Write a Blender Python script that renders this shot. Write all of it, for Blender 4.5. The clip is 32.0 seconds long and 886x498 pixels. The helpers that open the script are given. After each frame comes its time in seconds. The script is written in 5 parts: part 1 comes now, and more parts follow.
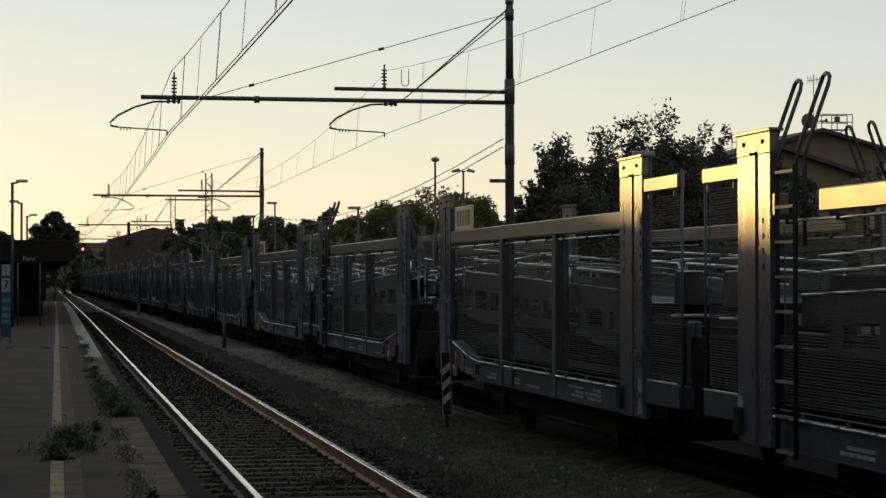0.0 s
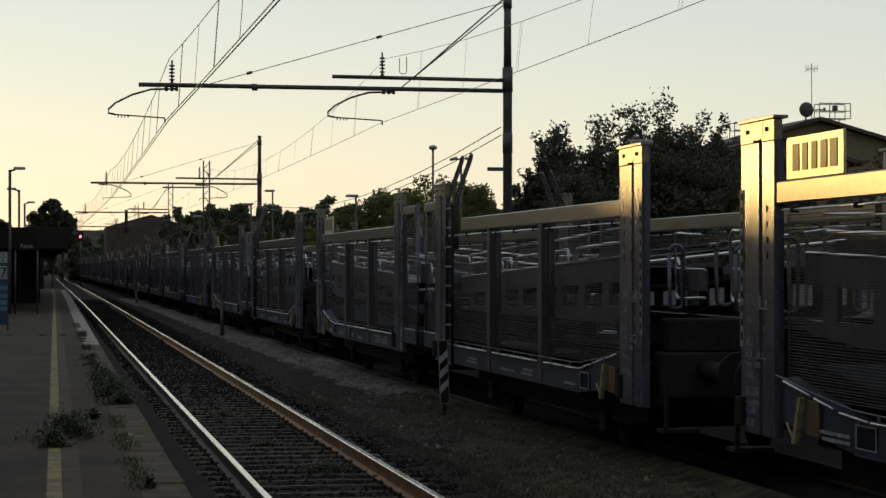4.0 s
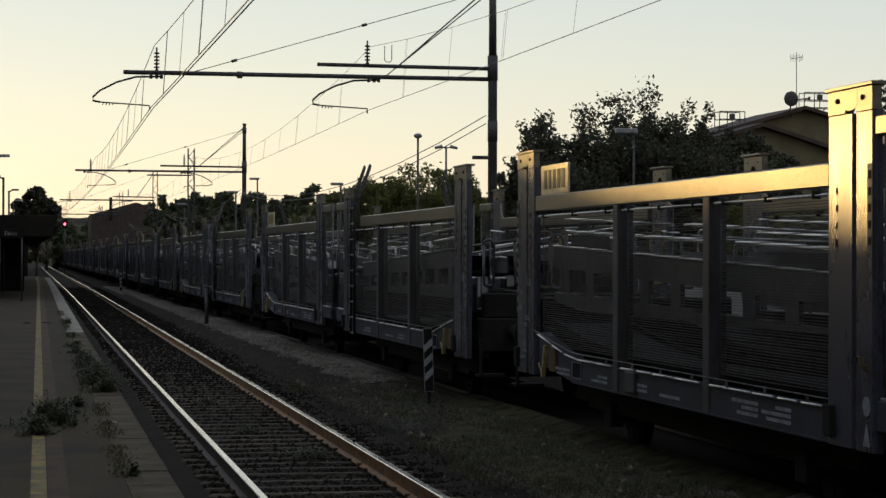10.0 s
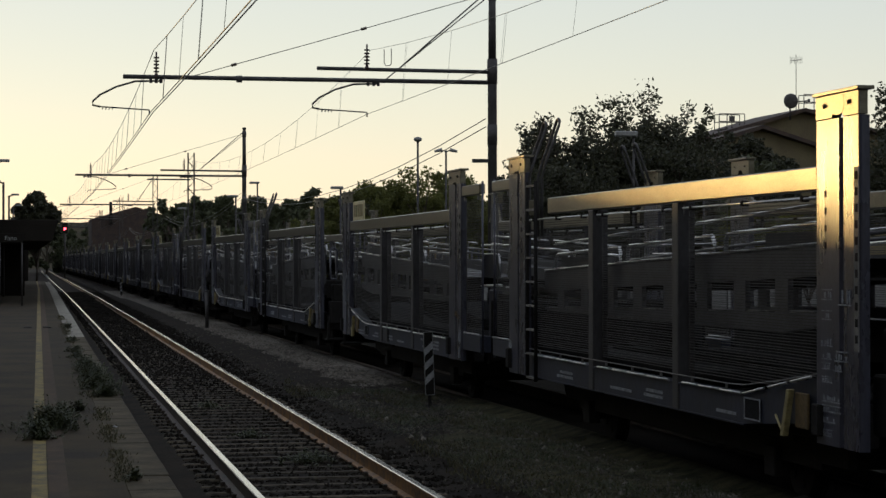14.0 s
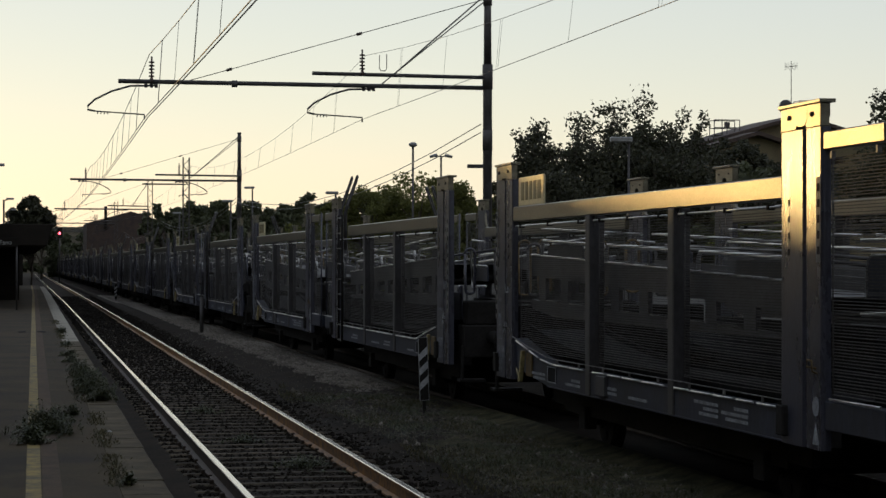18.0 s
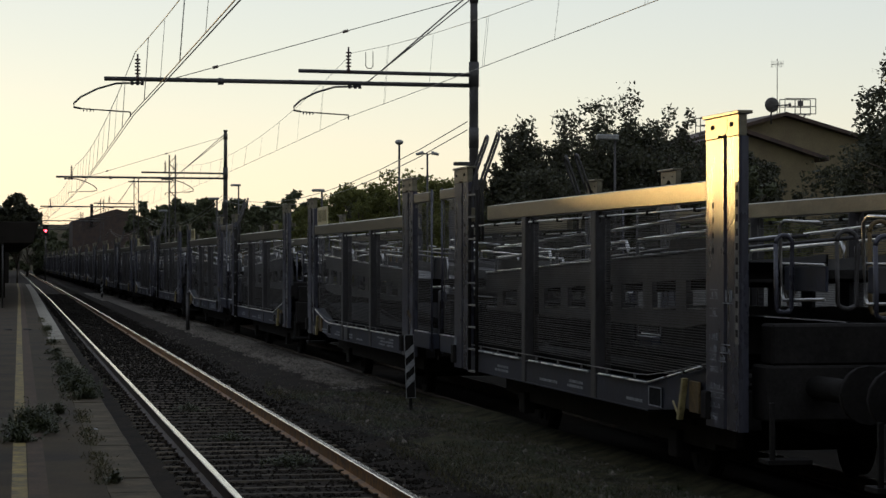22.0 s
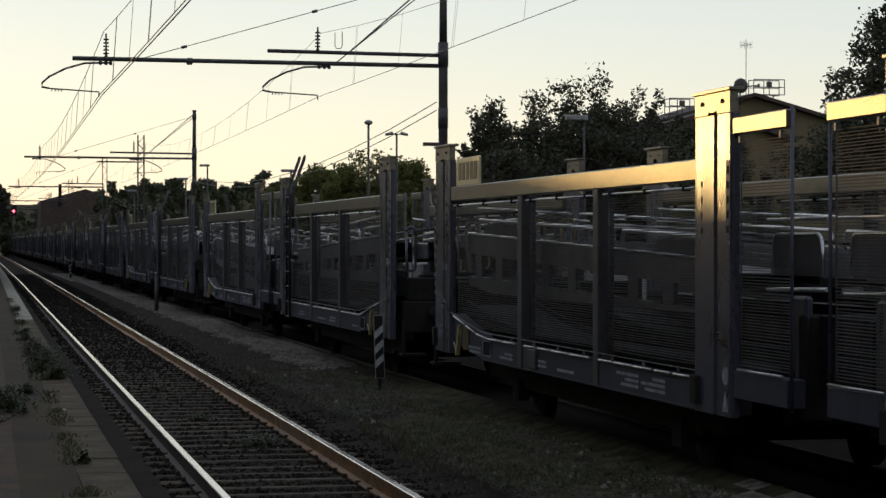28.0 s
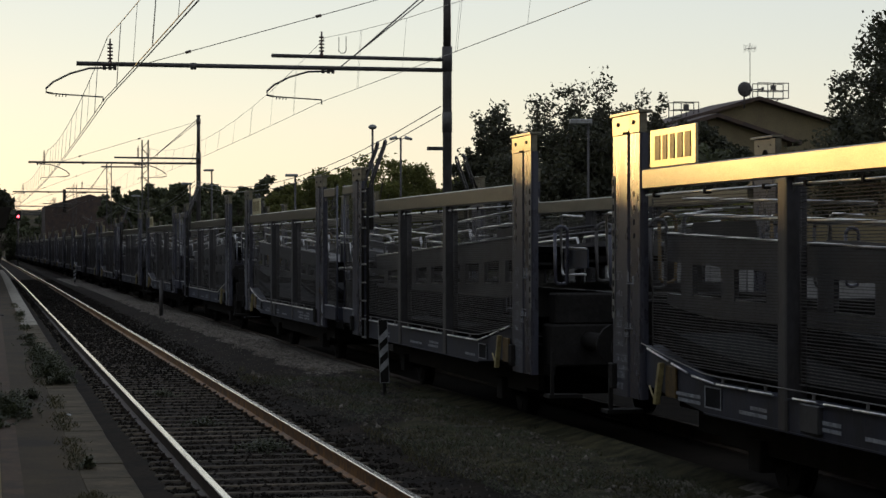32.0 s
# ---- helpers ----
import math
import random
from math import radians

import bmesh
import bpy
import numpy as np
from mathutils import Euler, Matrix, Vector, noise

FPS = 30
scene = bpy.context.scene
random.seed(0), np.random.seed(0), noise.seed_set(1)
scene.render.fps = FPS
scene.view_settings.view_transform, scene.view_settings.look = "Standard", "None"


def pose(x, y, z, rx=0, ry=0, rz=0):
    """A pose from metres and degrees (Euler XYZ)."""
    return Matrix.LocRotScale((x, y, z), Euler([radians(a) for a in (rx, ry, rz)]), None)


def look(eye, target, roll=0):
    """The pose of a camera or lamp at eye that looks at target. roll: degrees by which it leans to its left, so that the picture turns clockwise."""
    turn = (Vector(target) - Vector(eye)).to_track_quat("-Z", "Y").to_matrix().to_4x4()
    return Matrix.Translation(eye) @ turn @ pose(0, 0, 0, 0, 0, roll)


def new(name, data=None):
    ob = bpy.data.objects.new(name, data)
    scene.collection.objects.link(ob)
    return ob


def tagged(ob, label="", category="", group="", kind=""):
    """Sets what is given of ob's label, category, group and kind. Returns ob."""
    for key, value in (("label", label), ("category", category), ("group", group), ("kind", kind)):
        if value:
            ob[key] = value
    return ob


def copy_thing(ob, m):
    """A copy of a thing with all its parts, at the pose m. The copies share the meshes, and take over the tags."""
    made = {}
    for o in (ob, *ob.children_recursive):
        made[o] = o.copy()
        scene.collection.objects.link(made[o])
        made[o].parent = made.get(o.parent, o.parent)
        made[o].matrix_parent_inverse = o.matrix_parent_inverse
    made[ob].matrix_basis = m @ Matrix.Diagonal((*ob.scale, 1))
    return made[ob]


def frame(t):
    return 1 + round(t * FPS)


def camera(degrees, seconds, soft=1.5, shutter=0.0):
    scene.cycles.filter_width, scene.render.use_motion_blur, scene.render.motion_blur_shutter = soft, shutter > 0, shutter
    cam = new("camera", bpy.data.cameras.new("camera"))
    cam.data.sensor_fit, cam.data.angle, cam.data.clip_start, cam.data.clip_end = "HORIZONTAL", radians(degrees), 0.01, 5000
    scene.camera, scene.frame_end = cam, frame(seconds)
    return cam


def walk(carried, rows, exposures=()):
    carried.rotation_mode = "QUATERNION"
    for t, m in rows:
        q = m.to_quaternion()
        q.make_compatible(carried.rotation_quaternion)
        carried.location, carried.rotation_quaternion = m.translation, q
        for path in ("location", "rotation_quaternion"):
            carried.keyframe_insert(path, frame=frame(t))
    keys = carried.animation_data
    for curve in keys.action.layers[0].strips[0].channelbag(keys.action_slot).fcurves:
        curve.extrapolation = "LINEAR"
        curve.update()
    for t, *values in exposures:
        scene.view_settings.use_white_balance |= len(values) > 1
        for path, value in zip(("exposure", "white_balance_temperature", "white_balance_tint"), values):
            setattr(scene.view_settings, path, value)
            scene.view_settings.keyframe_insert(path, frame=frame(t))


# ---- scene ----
EYE = (0.0, 0.0, 2.03)
# seconds, turn to the right of the track, tilt up, lean
CAM = [(0, 10.355, 0.788, -0.104), (0.5, 10.386, 0.748, -0.070), (1, 10.454, 0.740, -0.052), (1.5, 10.499, 0.723, -0.026), (2, 10.460, 0.667, -0.049), (2.5, 10.424, 0.544, -0.004), (3, 10.506, 0.500, -0.008), (3.5, 10.465, 0.500, -0.005), (5.5, 10.359, 0.384, 0.046), (6, 10.484, 0.379, 0.050), (6.5, 10.528, 0.359, 0.045), (7, 10.574, 0.374, 0.067), (7.5, 10.662, 0.370, 0.045), (8, 10.780, 0.335, 0.048), (8.5, 10.792, 0.284, 0.091), (9, 10.735, 0.201, 0.052), (9.5, 10.787, 0.155, 0.112), (10, 10.812, 0.177, 0.109), (10.5, 10.826, 0.156, 0.078), (11, 10.774, 0.119, 0.068), (11.5, 10.861, 0.124, 0.041), (12, 10.890, 0.140, 0.034), (12.5, 10.946, 0.155, 0.022), (13, 10.899, 0.186, -0.034), (13.5, 10.875, 0.255, -0.053), (14, 10.807, 0.265, -0.081), (14.5, 10.785, 0.288, -0.079), (16.5, 10.840, 0.313, 0.040), (17, 10.853, 0.282, 0.059), (17.5, 10.907, 0.358, 0.039), (18, 10.940, 0.404, 0.059), (18.5, 10.982, 0.469, 0.069), (19, 10.982, 0.514, 0.071), (19.5, 10.964, 0.509, 0.092), (20, 10.985, 0.481, 0.057), (20.5, 10.997, 0.458, 0.051), (21, 11.143, 0.434, 0.105), (21.5, 11.311, 0.405, 0.043), (22, 11.295, 0.341, 0.044), (22.5, 11.353, 0.316, 0.046), (23, 11.275, 0.250, 0.034), (23.5, 11.297, 0.228, 0.034), (24, 11.382, 0.237, 0.058), (24.5, 11.407, 0.188, 0.009), (25, 11.464, 0.176, 0.049), (25.5, 11.540, 0.141, 0.008), (27.5, 12.084, -0.098, 0.091), (28, 12.096, -0.166, 0.078), (28.5, 12.021, -0.135, 0.043), (29, 12.030, -0.124, -0.014), (29.5, 11.998, -0.081, -0.025), (30, 11.882, -0.123, -0.033), (30.5, 11.827, -0.134, -0.005), (31, 11.859, -0.103, -0.014), (31.5, 11.942, -0.105, -0.005), (32, 11.983, -0.055, -0.059)]
# seconds, metres the train has rolled
RUN = [(0, -0.13), (0.5, 1.67), (1, 3.49), (1.5, 5.35), (2, 7.21), (2.5, 9.09), (3, 10.94), (3.5, 12.79), (5.5, 20.09), (6, 21.92), (6.5, 23.71), (7, 25.52), (7.5, 27.31), (8, 29.12), (8.5, 30.86), (9, 32.54), (9.5, 34.23), (10, 35.98), (10.5, 37.83), (11, 39.65), (11.5, 41.43), (12, 43.19), (12.5, 44.99), (13, 46.79), (13.5, 48.59), (14, 50.39), (14.5, 52.19), (16.5, 59.32), (17, 61.08), (17.5, 62.83), (18, 64.55), (18.5, 66.23), (19, 67.97), (19.5, 69.69), (20, 71.38), (20.5, 73.02), (21, 74.64), (21.5, 76.18), (22, 77.65), (22.5, 79.08), (23, 80.46), (23.5, 81.89), (24, 83.26), (24.5, 84.58), (25, 85.86), (25.5, 87.10), (27.5, 91.92), (28, 93.03), (28.5, 94.16), (29, 95.31), (29.5, 96.43), (30, 97.46), (30.5, 98.48), (31, 99.43), (31.5, 100.29), (32, 101.07)]

cam = camera(22.73, 32.0, soft=1.46)


def aim(yaw, pitch, roll):
    a, b = radians(yaw), radians(pitch)
    way = Vector((math.sin(a) * math.cos(b), math.cos(a) * math.cos(b), math.sin(b)))
    return look(EYE, Vector(EYE) + way * 10, roll)


EXPOSURES = [(0, 0.47, 5900, 11), (9, 0.51, 5850, 12), (19, 0.54, 5850, 12), (27, 0.64, 5750, 13), (32, 0.57, 5850, 13)]
walk(cam, [(t, aim(*a)) for t, *a in CAM], EXPOSURES)

# ---- world and sun ----
SUN_AZ = -21.0      # degrees from +Y, to the left
SUN_EL = 1.6
world = bpy.data.worlds.new("world")
scene.world = world
world.use_nodes = True
wn = world.node_tree.nodes
sky = wn.new("ShaderNodeTexSky")
sky.sky_type, sky.sun_disc = "NISHITA", False
sky.sun_elevation, sky.sun_rotation = radians(SUN_EL), radians(SUN_AZ)
sky.air_density, sky.dust_density, sky.ozone_density, sky.altitude = 1.0, 0.12, 0.55, 50
wn["Background"].inputs["Strength"].default_value = 0.15
tone = wn.new("ShaderNodeHueSaturation")
tone.inputs["Hue"].default_value, tone.inputs["Saturation"].default_value = 0.516, 0.9
world.node_tree.links.new(sky.outputs[0], tone.inputs["Color"])
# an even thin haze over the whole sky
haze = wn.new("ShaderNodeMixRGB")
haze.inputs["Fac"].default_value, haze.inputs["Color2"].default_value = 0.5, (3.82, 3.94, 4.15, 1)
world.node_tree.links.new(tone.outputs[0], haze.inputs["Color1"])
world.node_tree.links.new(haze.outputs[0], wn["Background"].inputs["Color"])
sun = new("sun", bpy.data.lights.new("sun", "SUN"))
sun.data.energy, sun.data.angle, sun.data.color = 0.46, radians(1.2), (1.0, 0.60, 0.18)
sd = Vector((math.sin(radians(SUN_AZ)) * math.cos(radians(SUN_EL)), math.cos(radians(SUN_AZ)) * math.cos(radians(SUN_EL)), math.sin(radians(SUN_EL))))
sun.matrix_world = look(sd * 300, (0, 0, 0))


# ---- materials ----
def mat(name, col, rough=0.7, metal=0.0, col2=None, scale=3.0, bump=0.15, fine=40.0, coords="Object", spec=0.5, rand=0.0, stretch=None):
    m = bpy.data.materials.new(name)
    m.use_nodes = True
    n, l = m.node_tree.nodes, m.node_tree.links
    b = n["Principled BSDF"]
    b.inputs["Metallic"].default_value = metal
    b.inputs["Specular IOR Level"].default_value = spec
    tc = n.new("ShaderNodeTexCoord")
    src = tc.outputs[coords]
    if stretch:
        mp = n.new("ShaderNodeMapping")
        mp.inputs["Scale"].default_value = stretch
        l.new(src, mp.inputs["Vector"])
        src = mp.outputs["Vector"]
    big = n.new("ShaderNodeTexNoise")
    big.inputs["Scale"].default_value, big.inputs["Detail"].default_value, big.inputs["Roughness"].default_value = scale, 6, 0.65
    l.new(src, big.inputs["Vector"])
    small = n.new("ShaderNodeTexNoise")
    small.inputs["Scale"].default_value, small.inputs["Detail"].default_value = fine, 4
    l.new(src, small.inputs["Vector"])
    if col2 is None:
        col2 = tuple(c * 0.6 for c in col)
    ramp = n.new("ShaderNodeValToRGB")
    ramp.color_ramp.elements[0].position, ramp.color_ramp.elements[1].position = 0.38, 0.62
    ramp.color_ramp.elements[0].color, ramp.color_ramp.elements[1].color = (*col2, 1), (*col, 1)
    l.new(big.outputs["Fac"], ramp.inputs["Fac"])
    mix = n.new("ShaderNodeMixRGB")
    mix.blend_type, mix.inputs["Fac"].default_value = "OVERLAY", 0.45
    l.new(ramp.outputs["Color"], mix.inputs["Color1"])
    l.new(small.outputs["Fac"], mix.inputs["Color2"])
    out = mix.outputs["Color"]
    if rand:
        info = n.new("ShaderNodeObjectInfo")
        mr = n.new("ShaderNodeMapRange")
        mr.inputs["To Min"].default_value, mr.inputs["To Max"].default_value = 1 - rand, 1 + rand
        l.new(info.outputs["Random"], mr.inputs["Value"])
        hsv = n.new("ShaderNodeHueSaturation")
        l.new(mr.outputs["Result"], hsv.inputs["Value"])
        l.new(out, hsv.inputs["Color"])
        out = hsv.outputs["Color"]
    l.new(out, b.inputs["Base Color"])
    rr = n.new("ShaderNodeMapRange")
    rr.inputs["To Min"].default_value, rr.inputs["To Max"].default_value = max(0.03, rough - 0.1), min(1.0, rough + 0.1)
    l.new(big.outputs["Fac"], rr.inputs["Value"])
    l.new(rr.outputs["Result"], b.inputs["Roughness"])
    if bump:
        bp = n.new("ShaderNodeBump")
        bp.inputs["Strength"].default_value, bp.inputs["Distance"].default_value = bump, 0.01
        l.new(small.outputs["Fac"], bp.inputs["Height"])
        l.new(bp.outputs["Normal"], b.inputs["Normal"])
    return m


def leaf_mat(name, a, b_, trans=0.25):
    m = bpy.data.materials.new(name)
    m.use_nodes = True
    n, l = m.node_tree.nodes, m.node_tree.links
    b = n["Principled BSDF"]
    geo = n.new("ShaderNodeNewGeometry")
    ramp = n.new("ShaderNodeValToRGB")
    ramp.color_ramp.elements[0].color, ramp.color_ramp.elements[1].color = (*a, 1), (*b_, 1)
    l.new(geo.outputs["Random Per Island"], ramp.inputs["Fac"])
    l.new(ramp.outputs["Color"], b.inputs["Base Color"])
    b.inputs["Roughness"].default_value = 0.6
    tr = n.new("ShaderNodeBsdfTranslucent")
    l.new(ramp.outputs["Color"], tr.inputs["Color"])
    mx = n.new("ShaderNodeMixShader")
    mx.inputs[0].default_value = trans
    l.new(b.outputs[0], mx.inputs[1])
    l.new(tr.outputs[0], mx.inputs[2])
    l.new(mx.outputs[0], n["Material Output"].inputs["Surface"])
    return m


def glow_mat(name, col, strength):
    m = bpy.data.materials.new(name)
    m.use_nodes = True
    b = m.node_tree.nodes["Principled BSDF"]
    b.inputs["Base Color"].default_value = (*col, 1)
    b.inputs["Emission Color"].default_value, b.inputs["Emission Strength"].default_value = (*col, 1), strength
    return m


M_BLUE = mat("blue_grey_wagon_paint", (0.056, 0.053, 0.055), 0.5, 0.0, (0.038, 0.034, 0.031), 2.2, 0.08, 30, spec=0.3, stretch=(1, 1, 0.4))
M_COL = mat("deep_blue_column_paint", (0.058, 0.059, 0.079), 0.28, 0.0, (0.043, 0.041, 0.049), 2.2, 0.1, 30, spec=0.42, stretch=(1, 1, 0.35))
M_ALU = mat("worn_galvanised_steel", (0.192, 0.176, 0.129), 0.33, 0.75, (0.118, 0.105, 0.074), 1.6, 0.14, 40, stretch=(1, 0.7, 2.2))
M_SLAT = mat("grey_slat_metal", (0.1127, 0.1058, 0.09775), 0.7, 0.0, None, 5, 0.0, 40, spec=0.15)
M_NEAR_BLACK = mat("near_black_paint", (0.018, 0.018, 0.02), 0.8, 0.0, (0.010, 0.0095, 0.0095), 2.0, 0.1, 30, spec=0.05)
M_FRAME = mat("grey_blue_deck_frame_paint", (0.105, 0.104, 0.112), 0.55, 0.0, (0.065, 0.062, 0.062), 2.4, 0.12, 30, spec=0.3, stretch=(1, 0.6, 1.5))
M_LIP = mat("pale_grey_edge", (0.21, 0.20, 0.185), 0.55, 0.3, (0.10, 0.095, 0.088), 7, 0.2, 40)
M_TAN = mat("brown_lever_plate", (0.15, 0.104, 0.044), 0.7, 0.0, (0.09, 0.064, 0.032), 6, 0.1, 40, spec=0.2)
M_ROD = mat("bright_rod_steel", (0.675, 0.667, 0.645), 0.32, 0.9, (0.45, 0.443, 0.427), 8, 0.0, 40)
M_DARK = mat("black_underframe", (0.0255, 0.02325, 0.021), 0.85, 0.0, (0.015, 0.0135, 0.012), 2.0, 0.3, 30, spec=0.1)
M_SILL = mat("dark_blue_sill_paint", (0.041, 0.045, 0.064), 0.5, 0.0, (0.026, 0.027, 0.034), 2.2, 0.08, 30, spec=0.15, stretch=(1, 1, 0.4))
M_DECK = mat("worn_deck_plate", (0.0375, 0.036, 0.0375), 0.65, 0.0, (0.021, 0.0195, 0.0195), 2.0, 0.2, 30)
M_YELLOW = mat("cream_yellow_lever_paint", (0.36, 0.30, 0.13), 0.5, 0.0, (0.20, 0.16, 0.07), 9, 0.1, 50)
M_BOARD = mat("cream_reflective_board", (0.64, 0.576, 0.36), 0.4, 0.75, (0.48, 0.432, 0.272), 4, 0.05, 40)
M_OLIVE = mat("olive_sign_shapes", (0.25, 0.205, 0.09), 0.5, 0.3, None, 6, 0.0, 40)
M_WHITE = mat("white_marking_paint", (0.396, 0.396, 0.385), 0.6, 0.0, (0.22, 0.22, 0.22), 12, 0.05, 60)
M_MARK = mat("faded_marking_paint", (0.30, 0.315, 0.335), 0.7, 0.0, (0.15, 0.155, 0.165), 12, 0.05, 60)
# Left rail's shade and right rail's orange glow are put into these two colours.
M_SHADED_RUST = mat("shaded_rusty_rail_side", (0.085, 0.062, 0.045), 0.7, 0.1, (0.04, 0.03, 0.022), 6, 0.3, 60)
M_LIT_RUST = mat("lit_rusty_rail_side", (0.324, 0.1664, 0.0495), 0.6, 0.15, (0.117, 0.0648, 0.0288), 6, 0.3, 60)
M_HEAD = mat("polished_rail_head", (0.78, 0.74, 0.68), 0.17, 1.0, (0.50, 0.46, 0.41), 2.0, 0.02, 40, stretch=(9, 0.25, 1))
M_DULL = mat("dull_dark_rail", (0.075, 0.058, 0.043), 0.75, 0.0, (0.036, 0.028, 0.021), 4, 0.3, 60, spec=0.1)
M_YARD = mat("pale_yard_surface", (0.234, 0.228, 0.216), 0.9, 0.0, (0.186, 0.18, 0.168), 0.3, 0.3, 12, spec=0.12)
M_SLEEPER = mat("weathered_concrete_sleeper", (0.094, 0.078, 0.054), 0.85, 0.0, (0.034, 0.027, 0.018), 5, 0.4, 35, rand=0.35, spec=0.15)
M_SOIL = mat("dark_oily_ballast_soil", (0.0221, 0.01624, 0.01045), 0.95, 0.0, (0.0078, 0.0056, 0.0038), 1.2, 0.9, 14, spec=0.08)
M_TURF = mat("trodden_brown_turf", (0.066, 0.058, 0.03), 0.95, 0.0, (0.014, 0.016, 0.007), 3.4, 1.0, 34, spec=0.08)
# Ground under the train: its shade is put into this near-black colour.
M_TRAIN_SHADE = mat("train_shade_ballast", (0.0190, 0.0157, 0.0117), 0.95, 0.0, (0.0095, 0.0078, 0.0058), 1.5, 0.8, 20, spec=0.02)
M_BALLAST = mat("soiled_ballast_stone", (0.02247, 0.01848, 0.01361), 0.9, 0.0, (0.005393, 0.00441, 0.003402), 1.1, 0.3, 25, spec=0.12)
M_GRAVEL = mat("grey_gravel", (0.2008, 0.1782, 0.1475), 0.9, 0.0, (0.07029, 0.06195, 0.05067), 9, 0.9, 30, spec=0.12)
M_STONE = mat("pale_ballast_stone", (0.2729, 0.2448, 0.2068), 0.9, 0.0, (0.0764, 0.06732, 0.05508), 6, 0.3, 25, spec=0.12)
M_PEBBLE = mat("dusty_pebble", (0.17, 0.155, 0.13), 0.9, 0.0, (0.06, 0.055, 0.045), 2.5, 0.3, 25, spec=0.12)
M_ASPHALT = mat("worn_platform_asphalt", (0.0500, 0.0366, 0.0185), 0.85, 0.0, (0.0172, 0.0125, 0.0062), 0.8, 0.35, 45, spec=0.12)
M_EDGE = mat("pale_platform_edge_stone", (0.092, 0.074, 0.044), 0.85, 0.0, (0.030, 0.0235, 0.0135), 2.4, 0.5, 30, rand=0.10, spec=0.12)
M_KERB = mat("pale_new_edge_stone", (0.27, 0.25, 0.205), 0.8, 0.0, (0.16, 0.145, 0.115), 1.6, 0.3, 30, rand=0.12, spec=0.12)
M_LINE = mat("worn_yellow_line_paint", (0.24, 0.18, 0.055), 0.75, 0.0, (0.07, 0.06, 0.038), 5.0, 0.3, 45, spec=0.15)
M_BROWN = mat("brown_dirt_band", (0.084, 0.06, 0.039), 0.9, 0.0, (0.048, 0.036, 0.027), 2.5, 0.3, 35, spec=0.12)
M_POLE = mat("dark_painted_mast_steel", (0.085, 0.08, 0.078), 0.6, 0.5, (0.05, 0.045, 0.04), 3, 0.15, 40)
M_WIRE = mat("oxidised_copper_wire", (0.2, 0.19, 0.165), 0.5, 0.6, None, 3, 0.0, 40)
M_INSUL = mat("brown_insulator", (0.07, 0.04, 0.03), 0.3, 0.0, None, 5, 0.0, 40)
M_WALL = mat("ochre_house_plaster", (0.1548, 0.1281, 0.06889), 0.9, 0.0, (0.1222, 0.09793, 0.05457), 0.8, 0.3, 20)
M_ROOF = mat("brown_roof_tile", (0.0704, 0.0468, 0.0333), 0.85, 0.0, (0.0396, 0.0275, 0.0242), 2, 0.5, 12)
M_BARK = mat("tree_bark", (0.09, 0.07, 0.05), 0.95, 0.0, (0.05, 0.04, 0.03), 6, 0.8, 20)
M_LEAF = leaf_mat("oak_leaves", (0.024, 0.026, 0.012), (0.056, 0.056, 0.025))
M_LEAF2 = leaf_mat("yellow_green_leaves", (0.09, 0.10, 0.022), (0.16, 0.16, 0.045), 0.6)
# Paler than the oak leaves: distance haze is put into the colour.
M_LEAF3 = leaf_mat("haze_pale_pine_needles", (0.05, 0.055, 0.025), (0.09, 0.10, 0.045), 0.3)
M_WEED = leaf_mat("weeds", (0.022, 0.031, 0.01), (0.075, 0.08, 0.03), 0.3)
M_GRASS = leaf_mat("dry_grass", (0.028, 0.032, 0.012), (0.105, 0.09, 0.042), 0.35)
M_CONC = mat("station_concrete", (0.14, 0.133, 0.122), 0.9, 0.0, (0.084, 0.0805, 0.077), 0.7, 0.3, 20)
M_BLUE_SIGN = mat("blue_sign_enamel", (0.007, 0.0315, 0.07), 0.35, 0.0, None, 3, 0.0, 40)
M_TEAL = mat("teal_sign_panel", (0.05, 0.17, 0.18), 0.4, 0.0, None, 3, 0.0, 40)
# Near-black copy of the concrete: the shade around the canopy sits in its colour.
M_SHADE = mat("shade_dark_concrete", (0.020, 0.017, 0.014), 0.95, 0.0, (0.012, 0.0105, 0.009), 0.7, 0.3, 20, spec=0.06)
M_LAMP = mat("grey_lamp_housing", (0.30, 0.30, 0.29), 0.5, 0.3, None, 5, 0.05, 40)
M_RED = glow_mat("red_signal_light", (1.0, 0.06, 0.08), 6.0)
# The far ridge's hazy brown is part of this colour.
M_HILL = mat("far_wooded_hill", (0.07, 0.058, 0.035), 1.0, 0.0, (0.03, 0.027, 0.018), 0.05, 0.6, 0.6, spec=0.02)


# ---- mesh helpers ----
def box(bm, x0, x1, y0, y1, z0, z1, mi=0):
    v = [bm.verts.new((x, y, z)) for z in (z0, z1) for y in (y0, y1) for x in (x0, x1)]
    for f in ((0, 2, 3, 1), (4, 5, 7, 6), (0, 1, 5, 4), (2, 6, 7, 3), (0, 4, 6, 2), (1, 3, 7, 5)):
        bm.faces.new([v[i] for i in f]).material_index = mi
    return v


